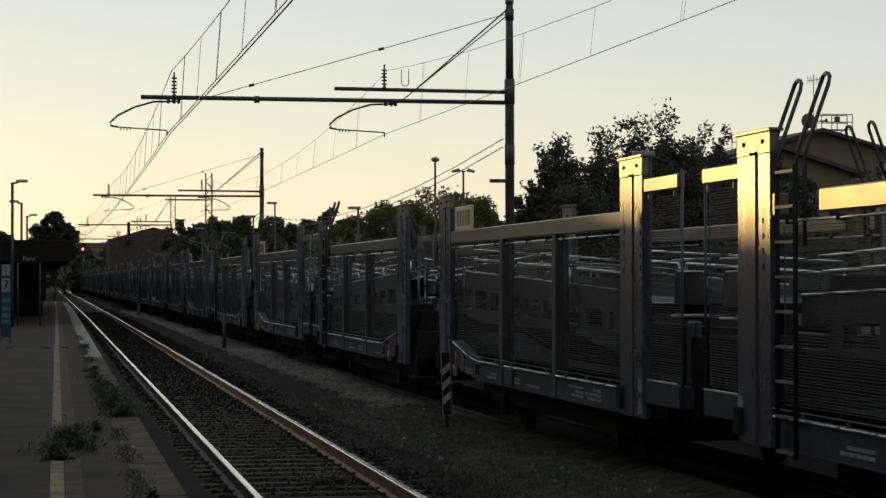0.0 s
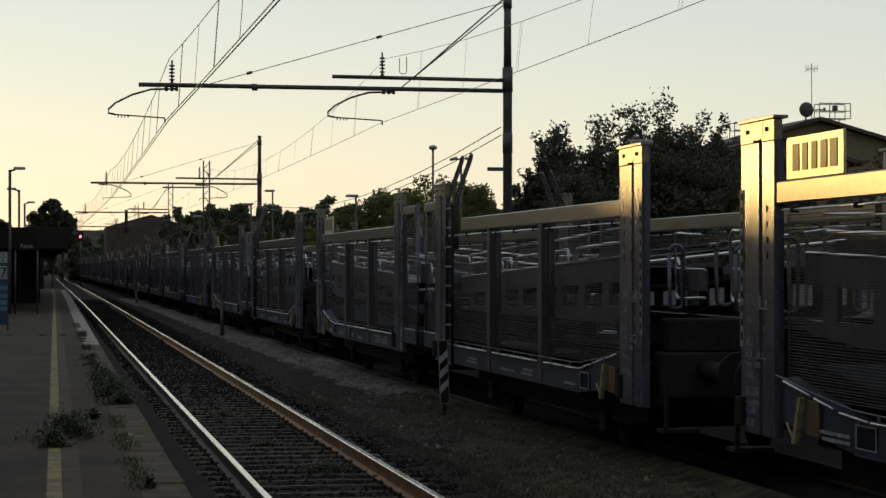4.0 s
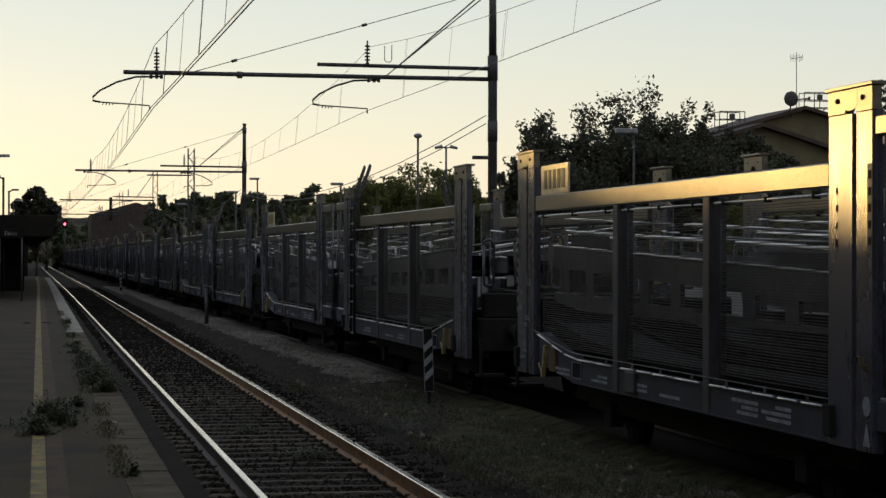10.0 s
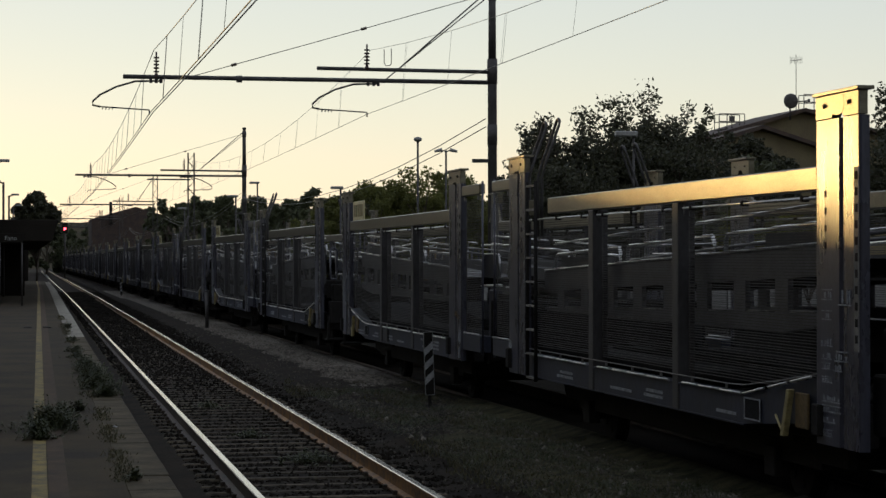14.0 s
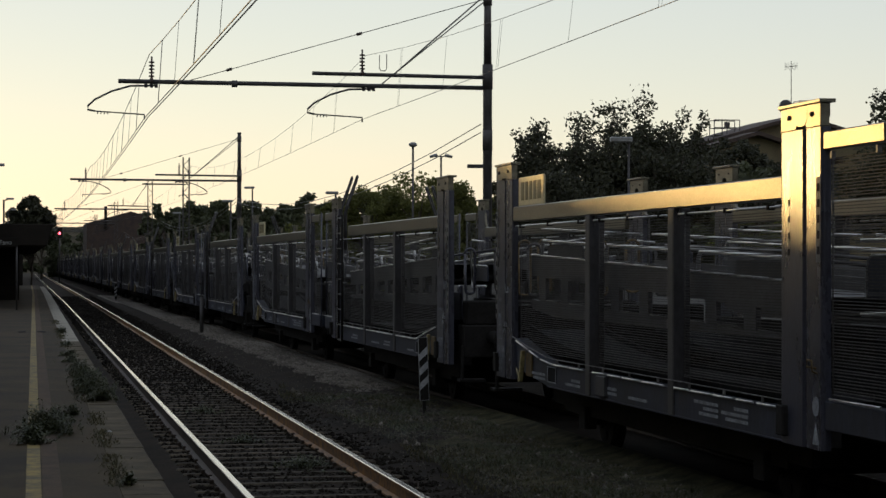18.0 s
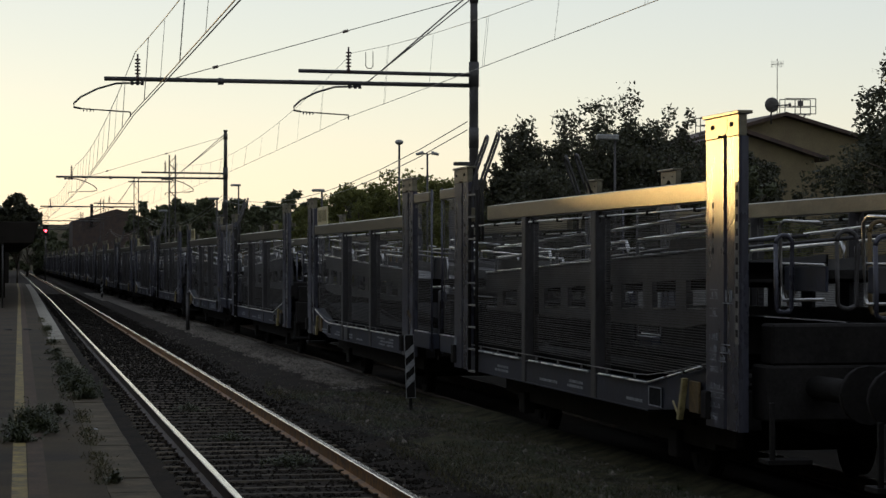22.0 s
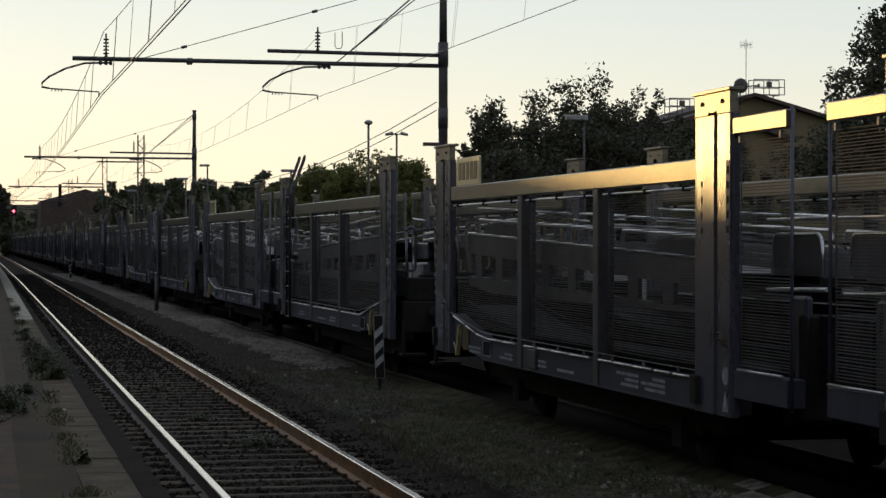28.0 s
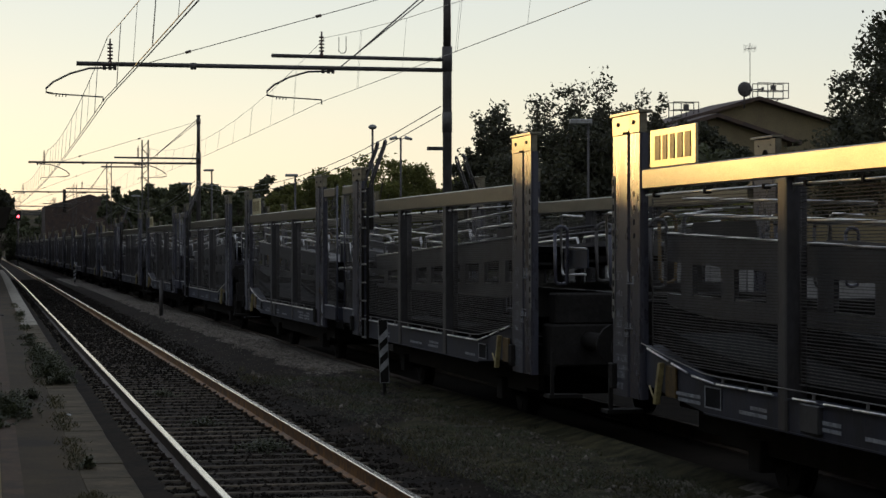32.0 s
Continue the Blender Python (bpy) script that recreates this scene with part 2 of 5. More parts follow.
def tube_bm(bm, pts, r, n=6, r1=None, mi=0):
    pts = [Vector(p) for p in pts]
    r1 = r if r1 is None else r1
    rings = []
    for i, p in enumerate(pts):
        d = (pts[min(i + 1, len(pts) - 1)] - pts[max(i - 1, 0)]).normalized()
        a = d.cross(Vector((0, 0, 1)))
        if a.length < 0.05:
            a = d.cross(Vector((0, 1, 0)))
        a.normalize()
        b = d.cross(a)
        rad = r + (r1 - r) * i / max(1, len(pts) - 1)
        rings.append([bm.verts.new(p + (a * math.cos(2 * math.pi * k / n) + b * math.sin(2 * math.pi * k / n)) * rad) for k in range(n)])
    for a, b in zip(rings, rings[1:]):
        for k in range(n):
            f = bm.faces.new((a[k], a[(k + 1) % n], b[(k + 1) % n], b[k]))
            f.smooth, f.material_index = True, mi
    bm.faces.new(rings[0][::-1]).material_index = mi
    bm.faces.new(rings[-1]).material_index = mi


def mesh_of(name, bm, *materials):
    bmesh.ops.recalc_face_normals(bm, faces=bm.faces)
    me = bpy.data.meshes.new(name)
    bm.to_mesh(me)
    bm.free()
    for m in materials:
        me.materials.append(m)
    return me


def bevelled(bm, w=0.008):
    bmesh.ops.bevel(bm, geom=list(bm.edges), offset=w, segments=1, affect="EDGES", profile=0.5)
    return bm


def part(name, bm, material, parent, label="", at=None, kind=""):
    me = bm if isinstance(bm, bpy.types.Mesh) else mesh_of(name, bm, *(material if isinstance(material, tuple) else (material,)))
    ob = new(name, me)
    ob.parent = parent
    if at is not None:
        ob.location = at
    return tagged(ob, label=label, kind=kind)


def thing(name, label, category, at=(0, 0, 0), group="", kind="", rz=0):
    ob = new(name)
    ob.empty_display_size = 0.2
    ob.matrix_basis = pose(*at, 0, 0, rz)
    return tagged(ob, label, category, group, kind)


def single(name, bm, material, label, category, group="", kind="", at=None):
    ob = new(name, mesh_of(name, bm, *(material if isinstance(material, tuple) else (material,))))
    if at is not None:
        ob.location = at
    return tagged(ob, label, category, group, kind)


def boxes(*bs, bevel=0.0):
    bm = bmesh.new()
    for b in bs:
        box(bm, *b)
    return bevelled(bm, bevel) if bevel else bm


def tubes(*ts, n=6):
    bm = bmesh.new()
    for pts, r in ts:
        tube_bm(bm, pts, r, n)
    return bm


def lean(y):
    """How far the platform and its track swing to the right at y."""
    return 0.005 * min(y, 120) + 0.003 * max(0, min(y, 400) - 120)


def edge_lean(y):
    """The same for the platform's edge, which draws in a little more."""
    return 1.34 * lean(y) - 0.105


# ---- ground ----
def ground():
    prof = [(-1500, -0.3), (-300, -0.3), (-40, -0.3), (-8, -0.3), (0.6, -0.3), (1.2, -0.24), (1.6, -0.2), (2.1, -0.19), (3.3, -0.19), (3.9, -0.2), (4.3, -0.17),
            (4.7, -0.1), (5.1, -0.05), (5.3, -0.06), (5.45, -0.06), (5.6, -0.065), (5.75, -0.07), (5.9, -0.075), (6.05, -0.08), (6.2, -0.08), (6.4, -0.075), (6.58, -0.07), (6.64, -0.22), (8.3, -0.22), (9.0, -0.25), (9.8, -0.3), (11.9, -0.3), (12.6, -0.3), (40, -0.3), (300, -0.3), (1500, -0.3)]
    ys = [-1500, -200, -30] + [-10 + 0.5 * i for i in range(201)] + [100, 120, 150, 200, 300, 500, 900, 2500]
    ys = sorted(set(ys))
    verts, faces = [], []
    rng = random.Random(3)
    for y in ys:
        for x, z in prof:
            w = lean(y) if 0 < x < 4.5 else lean(y) * 0.3 if 4.5 <= x < 5.6 else 0
            j = rng.uniform(-0.018, 0.018) if 3.5 < x < 5.2 else rng.uniform(-0.007, 0.007) if 5.2 <= x < 6.5 else 0
            # the turf has grown over the loop track's near rail
            bank = 0.075 * max(0, min(1, (34 - y) / 5)) if 6.5 < x < 6.6 else 0.03 * max(0, min(1, (34 - y) / 5)) if 6.3 < x <= 6.5 else 0
            verts.append((x + w + j, y, z + j + bank))
    k = len(prof)
    for i in range(len(ys) - 1):
        for j in range(k - 1):
            a = i * k + j
            faces.append((a, a + 1, a + 1 + k, a + k))
    me = bpy.data.meshes.new("ground")
    me.from_pydata(verts, [], faces)
    me.materials.append(M_SOIL)
    me.materials.append(M_GRAVEL)
    me.materials.append(M_TURF)
    me.materials.append(M_TRAIN_SHADE)
    for p in me.polygons:
        p.use_smooth = True
        c = p.center
        edge = 5.42 + 0.22 * noise.noise((c.y * 0.4, 0, 7)) + 0.08 * math.sin(c.y * 1.9) + 0.25 * max(0, 1 - abs(c.y - 45) / 2.5)
        turf = 4.7 + 0.35 * noise.noise((c.y * 0.25, 0, 2)) + 1.6 * max(0, min(1, (c.y - 24) / 8))
        # the strip beneath and just beyond the train gets the painted shade
        if c.x > 6.62 and c.x < 12.3:
            p.material_index = 3
        elif edge < c.x < 6.62 and 36.5 + 1.5 * (c.x - 5.9) < c.y < 150 or 6.1 < c.x < 6.62 and c.y < 17.5 + noise.noise((c.x * 3, c.y, 0)) * 2:
            p.material_index = 1
        elif turf < c.x < 6.62 and c.y < 38 or c.x > 12:
            p.material_index = 2
    tagged(new("ground", me), "dark oily soil and ballast around the tracks", "ground", kind="structure")


ground()


# ---- tracks ----
def rail_mesh(name, y0, y1, slant, side, step=6.0):
    prof = [(-0.07, -0.172), (0.07, -0.172), (0.07, -0.155), (0.012, -0.14), (0.012, -0.045), (0.036, -0.035), (0.036, -0.006), (0.03, 0.0), (-0.03, 0.0), (-0.036, -0.006),
            (-0.036, -0.035), (-0.012, -0.045), (-0.012, -0.14), (-0.07, -0.155)]
    bm = bmesh.new()
    n = int((y1 - y0) / step)
    last = None
    for i in range(n + 1):
        y = y0 + (y1 - y0) * i / n
        ring = [bm.verts.new((x + (lean(y) if slant else 0), y, z)) for x, z in prof]
        if last:
            for k in range(len(prof)):
                f = bm.faces.new((last[k], last[(k + 1) % len(prof)], ring[(k + 1) % len(prof)], ring[k]))
                f.material_index = 1 if k in (6, 7, 8) else 0
        last = ring
    return mesh_of(name, bm, side, M_HEAD if slant else M_DULL)


def track(name, label, cx, z, slant, y0, y1, count, s0):
    t = thing(name, label, "railway track", (cx, 0, z), kind="structure")
    for sx in (-0.7535, 0.7535):
        part("rail", rail_mesh("rail", y0, y1, slant, M_DULL if not slant else M_SHADED_RUST if sx < 0 else M_LIT_RUST), None, t, "dull brown rail" if not slant else "rusty rail with painted-in shade and a polished head" if sx < 0 else "rusty rail with painted-in orange glow and a polished head").location = (sx, 0, 0)
    bm = bmesh.new()
    box(bm, -1.06, 1.18, -0.07, 0.07, -0.30, -0.18)
    bevelled(bm, 0.02)
    me = mesh_of("sleeper", bm, M_SLEEPER)
    fast = boxes((-0.86, -0.82, -0.05, 0.05, -0.19, -0.14), (-0.69, -0.65, -0.05, 0.05, -0.19, -0.14), (0.65, 0.69, -0.05, 0.05, -0.19, -0.14), (0.82, 0.86, -0.05, 0.05, -0.19, -0.14))
    mf = mesh_of("rail_clip", fast, M_DULL)
    rng = random.Random(5)
    for i in range(count):
        y = s0 + 0.6 * i
        s = part("sleeper", me, None, t)
        s.location = ((lean(y) if slant else 0) + rng.uniform(-0.03, 0.03), y, rng.uniform(-0.008, 0.006))
        if 40 < i < 115 and slant:
            part("rail_clip", mf, None, s)
    return t


TRACK1, TRACK2 = 2.66, 7.45
track("track_1", "straight station track on weathered concrete sleepers", TRACK1, 0.0, True, -20, 420, 275, -18.0)
track("track_2", "loop track under the freight train", TRACK2, -0.05, False, -30, 620, 110, -18.0)


def stones(name, label, n, place, size, seed, material):
    rng = random.Random(seed)
    base = [Vector(v) for v in ((1, 0, 0), (-1, 0, 0), (0, 1, 0), (0, -1, 0), (0, 0, 1), (0, 0, -1))]
    fc = ((0, 2, 4), (2, 1, 4), (1, 3, 4), (3, 0, 4), (2, 0, 5), (1, 2, 5), (3, 1, 5), (0, 3, 5))
    verts, faces = [], []
    for _ in range(n):
        x, y, z = place(rng)
        s = size * rng.uniform(0.5, 1.3) * (1 + max(0, y) / 90)
        e = Euler((rng.uniform(0, 6), rng.uniform(0, 6), rng.uniform(0, 6))).to_matrix()
        k = len(verts)
        for b in base:
            p = e @ Vector((b.x * s * rng.uniform(0.7, 1.2), b.y * s * rng.uniform(0.6, 1.1), b.z * s * rng.uniform(0.4, 0.9)))
            verts.append((x + p.x, y + p.y, z + p.z))
        faces += [tuple(k + i for i in f) for f in fc]
    me = bpy.data.meshes.new(name)
    me.from_pydata(verts, [], faces)
    me.materials.append(material)
    tagged(new(name, me), label, "gravel", kind="stuff")


def gravel_place(rng):
    if rng.random() < 0.2:
        y = rng.uniform(13, 19)
        x = rng.uniform(6.0, 6.62) + rng.gauss(0, 0.1)
    else:
        y = 37 + 50 * rng.random() ** 1.5
        x = 5.4 + 0.1 * math.sin(y * 1.9) + rng.uniform(-0.02, 1.2) + rng.gauss(0, 0.04)
    return x, y, -0.055 - 0.04 * max(0, min(1, (x - 5.5) / 0.9))


def turf_place(rng):
    y = 13 + 24 * rng.random() ** 1.5
    x = rng.uniform(4.5, 6.55)
    return x, y, -0.05 - 0.04 * max(0, min(1, (x - 5.5) / 0.9)) - 0.1 * max(0, 5.0 - x)


def soil_place(rng):
    y = 13 + 55 * rng.random() ** 1.6
    x = rng.uniform(3.95, 5.5)
    z = -0.2 if x < 3.9 else -0.2 + 0.15 * min(1, (x - 3.9) / 1.2)
    return x + lean(y) * (1 if x < 4.5 else 0.3), y, z


def bed_place(rng):
    y = 10 + 140 * rng.random() ** 2.3 if rng.random() < 0.86 else rng.uniform(-18, 10)
    if rng.random() < 0.8:
        y = -17.7 + 0.6 * round((y + 17.7) / 0.6) + rng.gauss(0, 0.085)
    x = rng.uniform(1.62, 4.6)
    bank = 0.022 * max(0, min(1, (y - 28) / 40))
    return x + lean(y), y, -0.194 + bank + (0.1 * (x - 4.2) if x > 4.2 else 0)


stones("loose_gravel", "pale loose gravel shoulder beside the loop track", 14000, gravel_place, 0.022, 11, M_STONE)
stones("turf_pebble", "scattered pale pebbles on the trodden turf", 4200, turf_place, 0.014, 13, M_PEBBLE)
stones("turf_stone", "a few larger pale stones on the trodden turf", 130, turf_place, 0.034, 15, M_STONE)
stones("soil_pebble", "small dusty stones on the oily soil strip", 2600, soil_place, 0.012, 14, M_PEBBLE)
stones("track_ballast", "dark soiled ballast between the sleepers", 34000, bed_place, 0.026, 12, M_BALLAST)


# ---- platform ----
def platform():
    p = thing("platform", "low station platform with worn asphalt and a pale stone edge", "platform", kind="structure")
    bm = bmesh.new()
    ys = [-30, 0] + list(range(6, 120, 6)) + [120, 140, 160, 168]
    last = None
    for y in ys:
        w = edge_lean(y)
        ring = [bm.verts.new(v) for v in ((-12, y, -0.4), (-12, y, 0.43), (0.72 + w, y, 0.43), (0.72 + w, y, -0.4))]
        if last:
            for k in range(4):
                bm.faces.new((last[k], last[(k + 1) % 4], ring[(k + 1) % 4], ring[k]))
        else:
            bm.faces.new(ring)
        last = ring
    bm.faces.new(last[::-1])
    part("asphalt_surface", bm, M_ASPHALT, p, "grey worn asphalt")
    e = bmesh.new()
    box(e, 0.722, 1.07, -0.498, 0.498, -0.3, 0.427)
    bevelled(e, 0.008)
    me = mesh_of("edge_stone", e, M_EDGE)
    newer = me.copy()
    newer.materials[0] = M_KERB
    rng = random.Random(8)
    for i in range(180):
        y = -20 + i
        s = part("edge_stone", newer if 46 < y < 160 else me, None, p)
        s.location = (edge_lean(y) + rng.uniform(-0.004, 0.004), y, rng.uniform(-0.005, 0.004))
        s.rotation_euler = (0, 0, -math.atan(edge_lean(y + 0.5) - edge_lean(y - 0.5)))
    for nm, x0, x1, m, lab in (("yellow_line", -0.05, 0.06, M_LINE, "worn yellow safety line"), ("dirt_band", 0.068, 0.205, M_BROWN, "brown worn band")):
        bm = bmesh.new()
        last = None
        for y in ys:
            w = lean(y) * 1.44
            ring = [bm.verts.new(v) for v in ((x0 + w, y, 0.42), (x0 + w, y, 0.434), (x1 + w, y, 0.434), (x1 + w, y, 0.42))]
            if last:
                for k in range(4):
                    bm.faces.new((last[k], last[(k + 1) % 4], ring[(k + 1) % 4], ring[k]))
            last = ring
        part(nm, bm, m, p, lab)


platform()


# ---- the train ----
NEAR = 1.47         # half the width over the columns
PITCH = 29.5        # from wagon to wagon


def column_bm(s):
    """A wide ribbed lift column; s: -1 on the platform side, 1 on the other."""
    bm = bmesh.new()
    turn = [(0.032 * (1 - math.cos(q)), 0.032 * (1 - math.sin(q))) for q in (0.0, 0.4, 0.8, 1.17, 1.57)]
    prof = [(1.395, 0.0)] + [(NEAR - dx, dy) for dx, dy in turn[::-1]] + [(NEAR, 0.33), (1.435, 0.345), (1.435, 0.365), (1.452, 0.37), (1.452, 0.385), (1.435, 0.39), (1.435, 0.405), (NEAR, 0.42)]
    prof += [(NEAR - dx, 0.92 - dy) for dx, dy in turn] + [(1.395, 0.92)]
    lo = [bm.verts.new((s * x, y, 0.62)) for x, y in prof]
    hi = [bm.verts.new((s * x, y, 3.08)) for x, y in prof]
    bm.faces.new(lo), bm.faces.new(hi)
    for k in range(len(prof)):
        bm.faces.new((lo[k], lo[(k + 1) % len(prof)], hi[(k + 1) % len(prof)], hi[k]))
    return bm


def cap_bm(s):
    """The face plate of the column head, with a slot at its foot, under a thin overhanging lid."""
    bm = bmesh.new()
    prof = [(0.02, 3.085), (0.33, 3.085), (0.35, 3.115), (0.39, 3.135), (0.50, 3.135), (0.54, 3.115), (0.56, 3.085), (0.90, 3.085), (0.90, 3.262), (0.02, 3.262)]
    for a, b, q in ((1.40, NEAR + 0.004, prof), (1.36, NEAR + 0.020, [(-0.01, 3.264), (0.93, 3.264), (0.93, 3.292), (-0.01, 3.292)])):
        lo = [bm.verts.new((s * a, y, z)) for y, z in q]
        hi = [bm.verts.new((s * b, y, z)) for y, z in q]
        bm.faces.new(lo), bm.faces.new(hi)
        for k in range(len(q)):
            bm.faces.new((lo[k], lo[(k + 1) % len(q)], hi[(k + 1) % len(q)], hi[k]))
    bmesh.ops.recalc_face_normals(bm, faces=bm.faces)
    return bevelled(bm, 0.004)


def tab_bm(s):
    """The raised rounded tab between the two bolts."""
    bm = bmesh.new()
    q = [(0.31, 3.25), (0.31, 3.15), (0.34, 3.118), (0.40, 3.105), (0.49, 3.105), (0.55, 3.118), (0.58, 3.15), (0.58, 3.25)]
    lo, hi = [bm.verts.new((s * 1.46, *v)) for v in q], [bm.verts.new((s * (NEAR + 0.006), *v)) for v in q]
    bm.faces.new(lo), bm.faces.new(hi)
    for k in range(len(q)):
        bm.faces.new((lo[k], lo[(k + 1) % len(q)], hi[(k + 1) % len(q)], hi[k]))
    return bm


def bolt_bm(s, y, z, r=0.010):
    bm = bmesh.new()
    tube_bm(bm, [(s * 1.385, y, z), (s * (NEAR + 0.022), y, z)], r, 6)
    for a in range(2):
        c, d = math.cos(0.5 + a * 1.57) * r * 1.9, math.sin(0.5 + a * 1.57) * r * 1.9
        tube_bm(bm, [(s * (NEAR + 0.012), y - c, z - d), (s * (NEAR + 0.012), y + c, z + d)], 0.008, 5)
    return bm


def gusset_bm(x0, x1, y, way):
    """A concave corner plate from the beam up to the column head."""
    bm = bmesh.new()
    q = [(y, 2.742), (y, 3.02)] + [(y + way * 0.28 * (1 - math.cos(a)), 3.02 - 0.278 * math.sin(a)) for a in (0.25, 0.5, 0.75, 1.0, 1.25)] + [(y + way * 0.30, 2.742)]
    lo, hi = [bm.verts.new((x0, *v)) for v in q], [bm.verts.new((x1, *v)) for v in q]
    bm.faces.new(lo), bm.faces.new(hi)
    for k in range(len(q)):
        bm.faces.new((lo[k], lo[(k + 1) % len(q)], hi[(k + 1) % len(q)], hi[k]))
    return bm


def slats_bm(s, y0, y1, z0, z1, x, seed):
    """Thin louvre slats, one above the other, slightly bent."""
    bm = bmesh.new()
    rng = random.Random(seed)
    z = z0
    seg = max(1, int((y1 - y0) / 1.1))
    while z < z1:
        o = [rng.uniform(-0.004, 0.004) for _ in range(seg + 1)]
        last = None
        for i in range(seg + 1):
            y = y0 + (y1 - y0) * i / seg
            ring = [bm.verts.new((s * (x + dx), y, z + dz + o[i])) for dx, dz in ((-0.004, -0.0036), (0.004, -0.0036), (0.004, 0.0036), (-0.004, 0.0036))]
            if last:
                for k in range(4):
                    bm.faces.new((last[k], last[(k + 1) % 4], ring[(k + 1) % 4], ring[k]))
            last = ring
        z += 0.0245
    for y in (y0 + 0.02, y1 - 0.02):
        tube_bm(bm, [(s * x, y, z0), (s * x, y, z1)], 0.007, 4)
    return bm


def rise(d):
    """Height of the upper deck's edge, d metres from the joint."""
    return 1.89 + 0.0265 * d


def from_joint(y):
    return 10.86 - y if y < 13 else y - 15.75


def foot(d):
    """Underside of the side girder: level, and bent up at the wagon's end."""
    return 1.425 + 0.10 * max(0.0, d - 8.7)


def girder_bm(s, y0, y1):
    """The side girder of the upper deck, one plate with a row of openings over a tapering foot band."""
    bm = bmesh.new()
    ys = []
    y = y0
    while y < y1 - 0.3:
        ys += [y, y + 0.32]
        y += 1.09
    ys.append(y1) if y1 - ys[-1] > 0.05 else None

    def level(k, d):
        return (foot(d), max(foot(d) + 0.03, 1.445 + 0.0165 * d), rise(d) - 0.25, rise(d))[k]
    grid = {(i, k, f): bm.verts.new((s * (1.255 if f else 1.21), y, level(k, from_joint(y)))) for i, y in enumerate(ys) for k in range(4) for f in (0, 1)}
    cells = {(i, k) for i in range(len(ys) - 1) for k in range(3) if k != 1 or i % 2 == 0}
    for i, k in cells:
        ring = ((i, k), (i + 1, k), (i + 1, k + 1), (i, k + 1))
        for f in (0, 1):
            bm.faces.new([grid[q + (f,)] for q in ring])
        for a, b, other in ((0, 1, (i, k - 1)), (1, 2, (i + 1, k)), (2, 3, (i, k + 1)), (3, 0, (i - 1, k))):
            if other not in cells:
                bm.faces.new([grid[ring[a] + (0,)], grid[ring[b] + (0,)], grid[ring[b] + (1,)], grid[ring[a] + (1,)]])
    return bm


def sill_lips_bm(s, y0, y1):
    """Pale edges on the lower rims of the openings."""
    bm = bmesh.new()
    y = y0 + 0.34
    while y < y1 - 0.8:
        za, zb = (1.452 + 0.0165 * from_joint(q) for q in (y, y + 0.7))
        tube_bm(bm, [(s * 1.252, y, za), (s * 1.252, y + 0.7, zb)], 0.011, 5)
        y += 1.09
    return bm


def arc(c, r, a0, a1, n, plane):
    out = []
    for i in range(n + 1):
        a = a0 + (a1 - a0) * i / n
        u, w = math.cos(a) * r, math.sin(a) * r
        out.append(tuple(c[k] + plane[0][k] * u + plane[1][k] * w for k in range(3)))
    return out


def hairpin_bm(s, y):
    """A bent grab rail over the ladder, leaning inwards over the deck."""
    bm = bmesh.new()
    x0, x1 = s * 1.43, s * 1.225
    pts = [(x0, y - 0.1, 2.3), (x0, y - 0.1, 3.0), (s * 1.40, y - 0.1, 3.12), (x1, y - 0.1, 3.60), (s * 1.21, y - 0.085, 3.655), (s * 1.207, y - 0.05, 3.68), (s * 1.205, y, 3.69),
           (s * 1.207, y + 0.05, 3.68), (s * 1.21, y + 0.085, 3.655), (x1, y + 0.1, 3.60), (s * 1.40, y + 0.1, 3.12), (x0, y + 0.1, 3.0), (x0, y + 0.1, 2.3)]
    tube_bm(bm, pts, 0.018, 8)
    return bm


def hoop_bm(x, y, z0, z1, r):
    """A closed upright loop of bent tube."""
    bm = bmesh.new()
    top = arc((x, y, z1 - r), r, math.pi, 0, 8, ((1, 0, 0), (0, 0, 1)))
    low = arc((x, y, z0 + r * 0.6), r * 0.9, 0, -math.pi, 6, ((1, 0, 0), (0, 0, 0.6)))
    loop = top + low
    tube_bm(bm, loop + [loop[0]], 0.019, 8)
    return bm


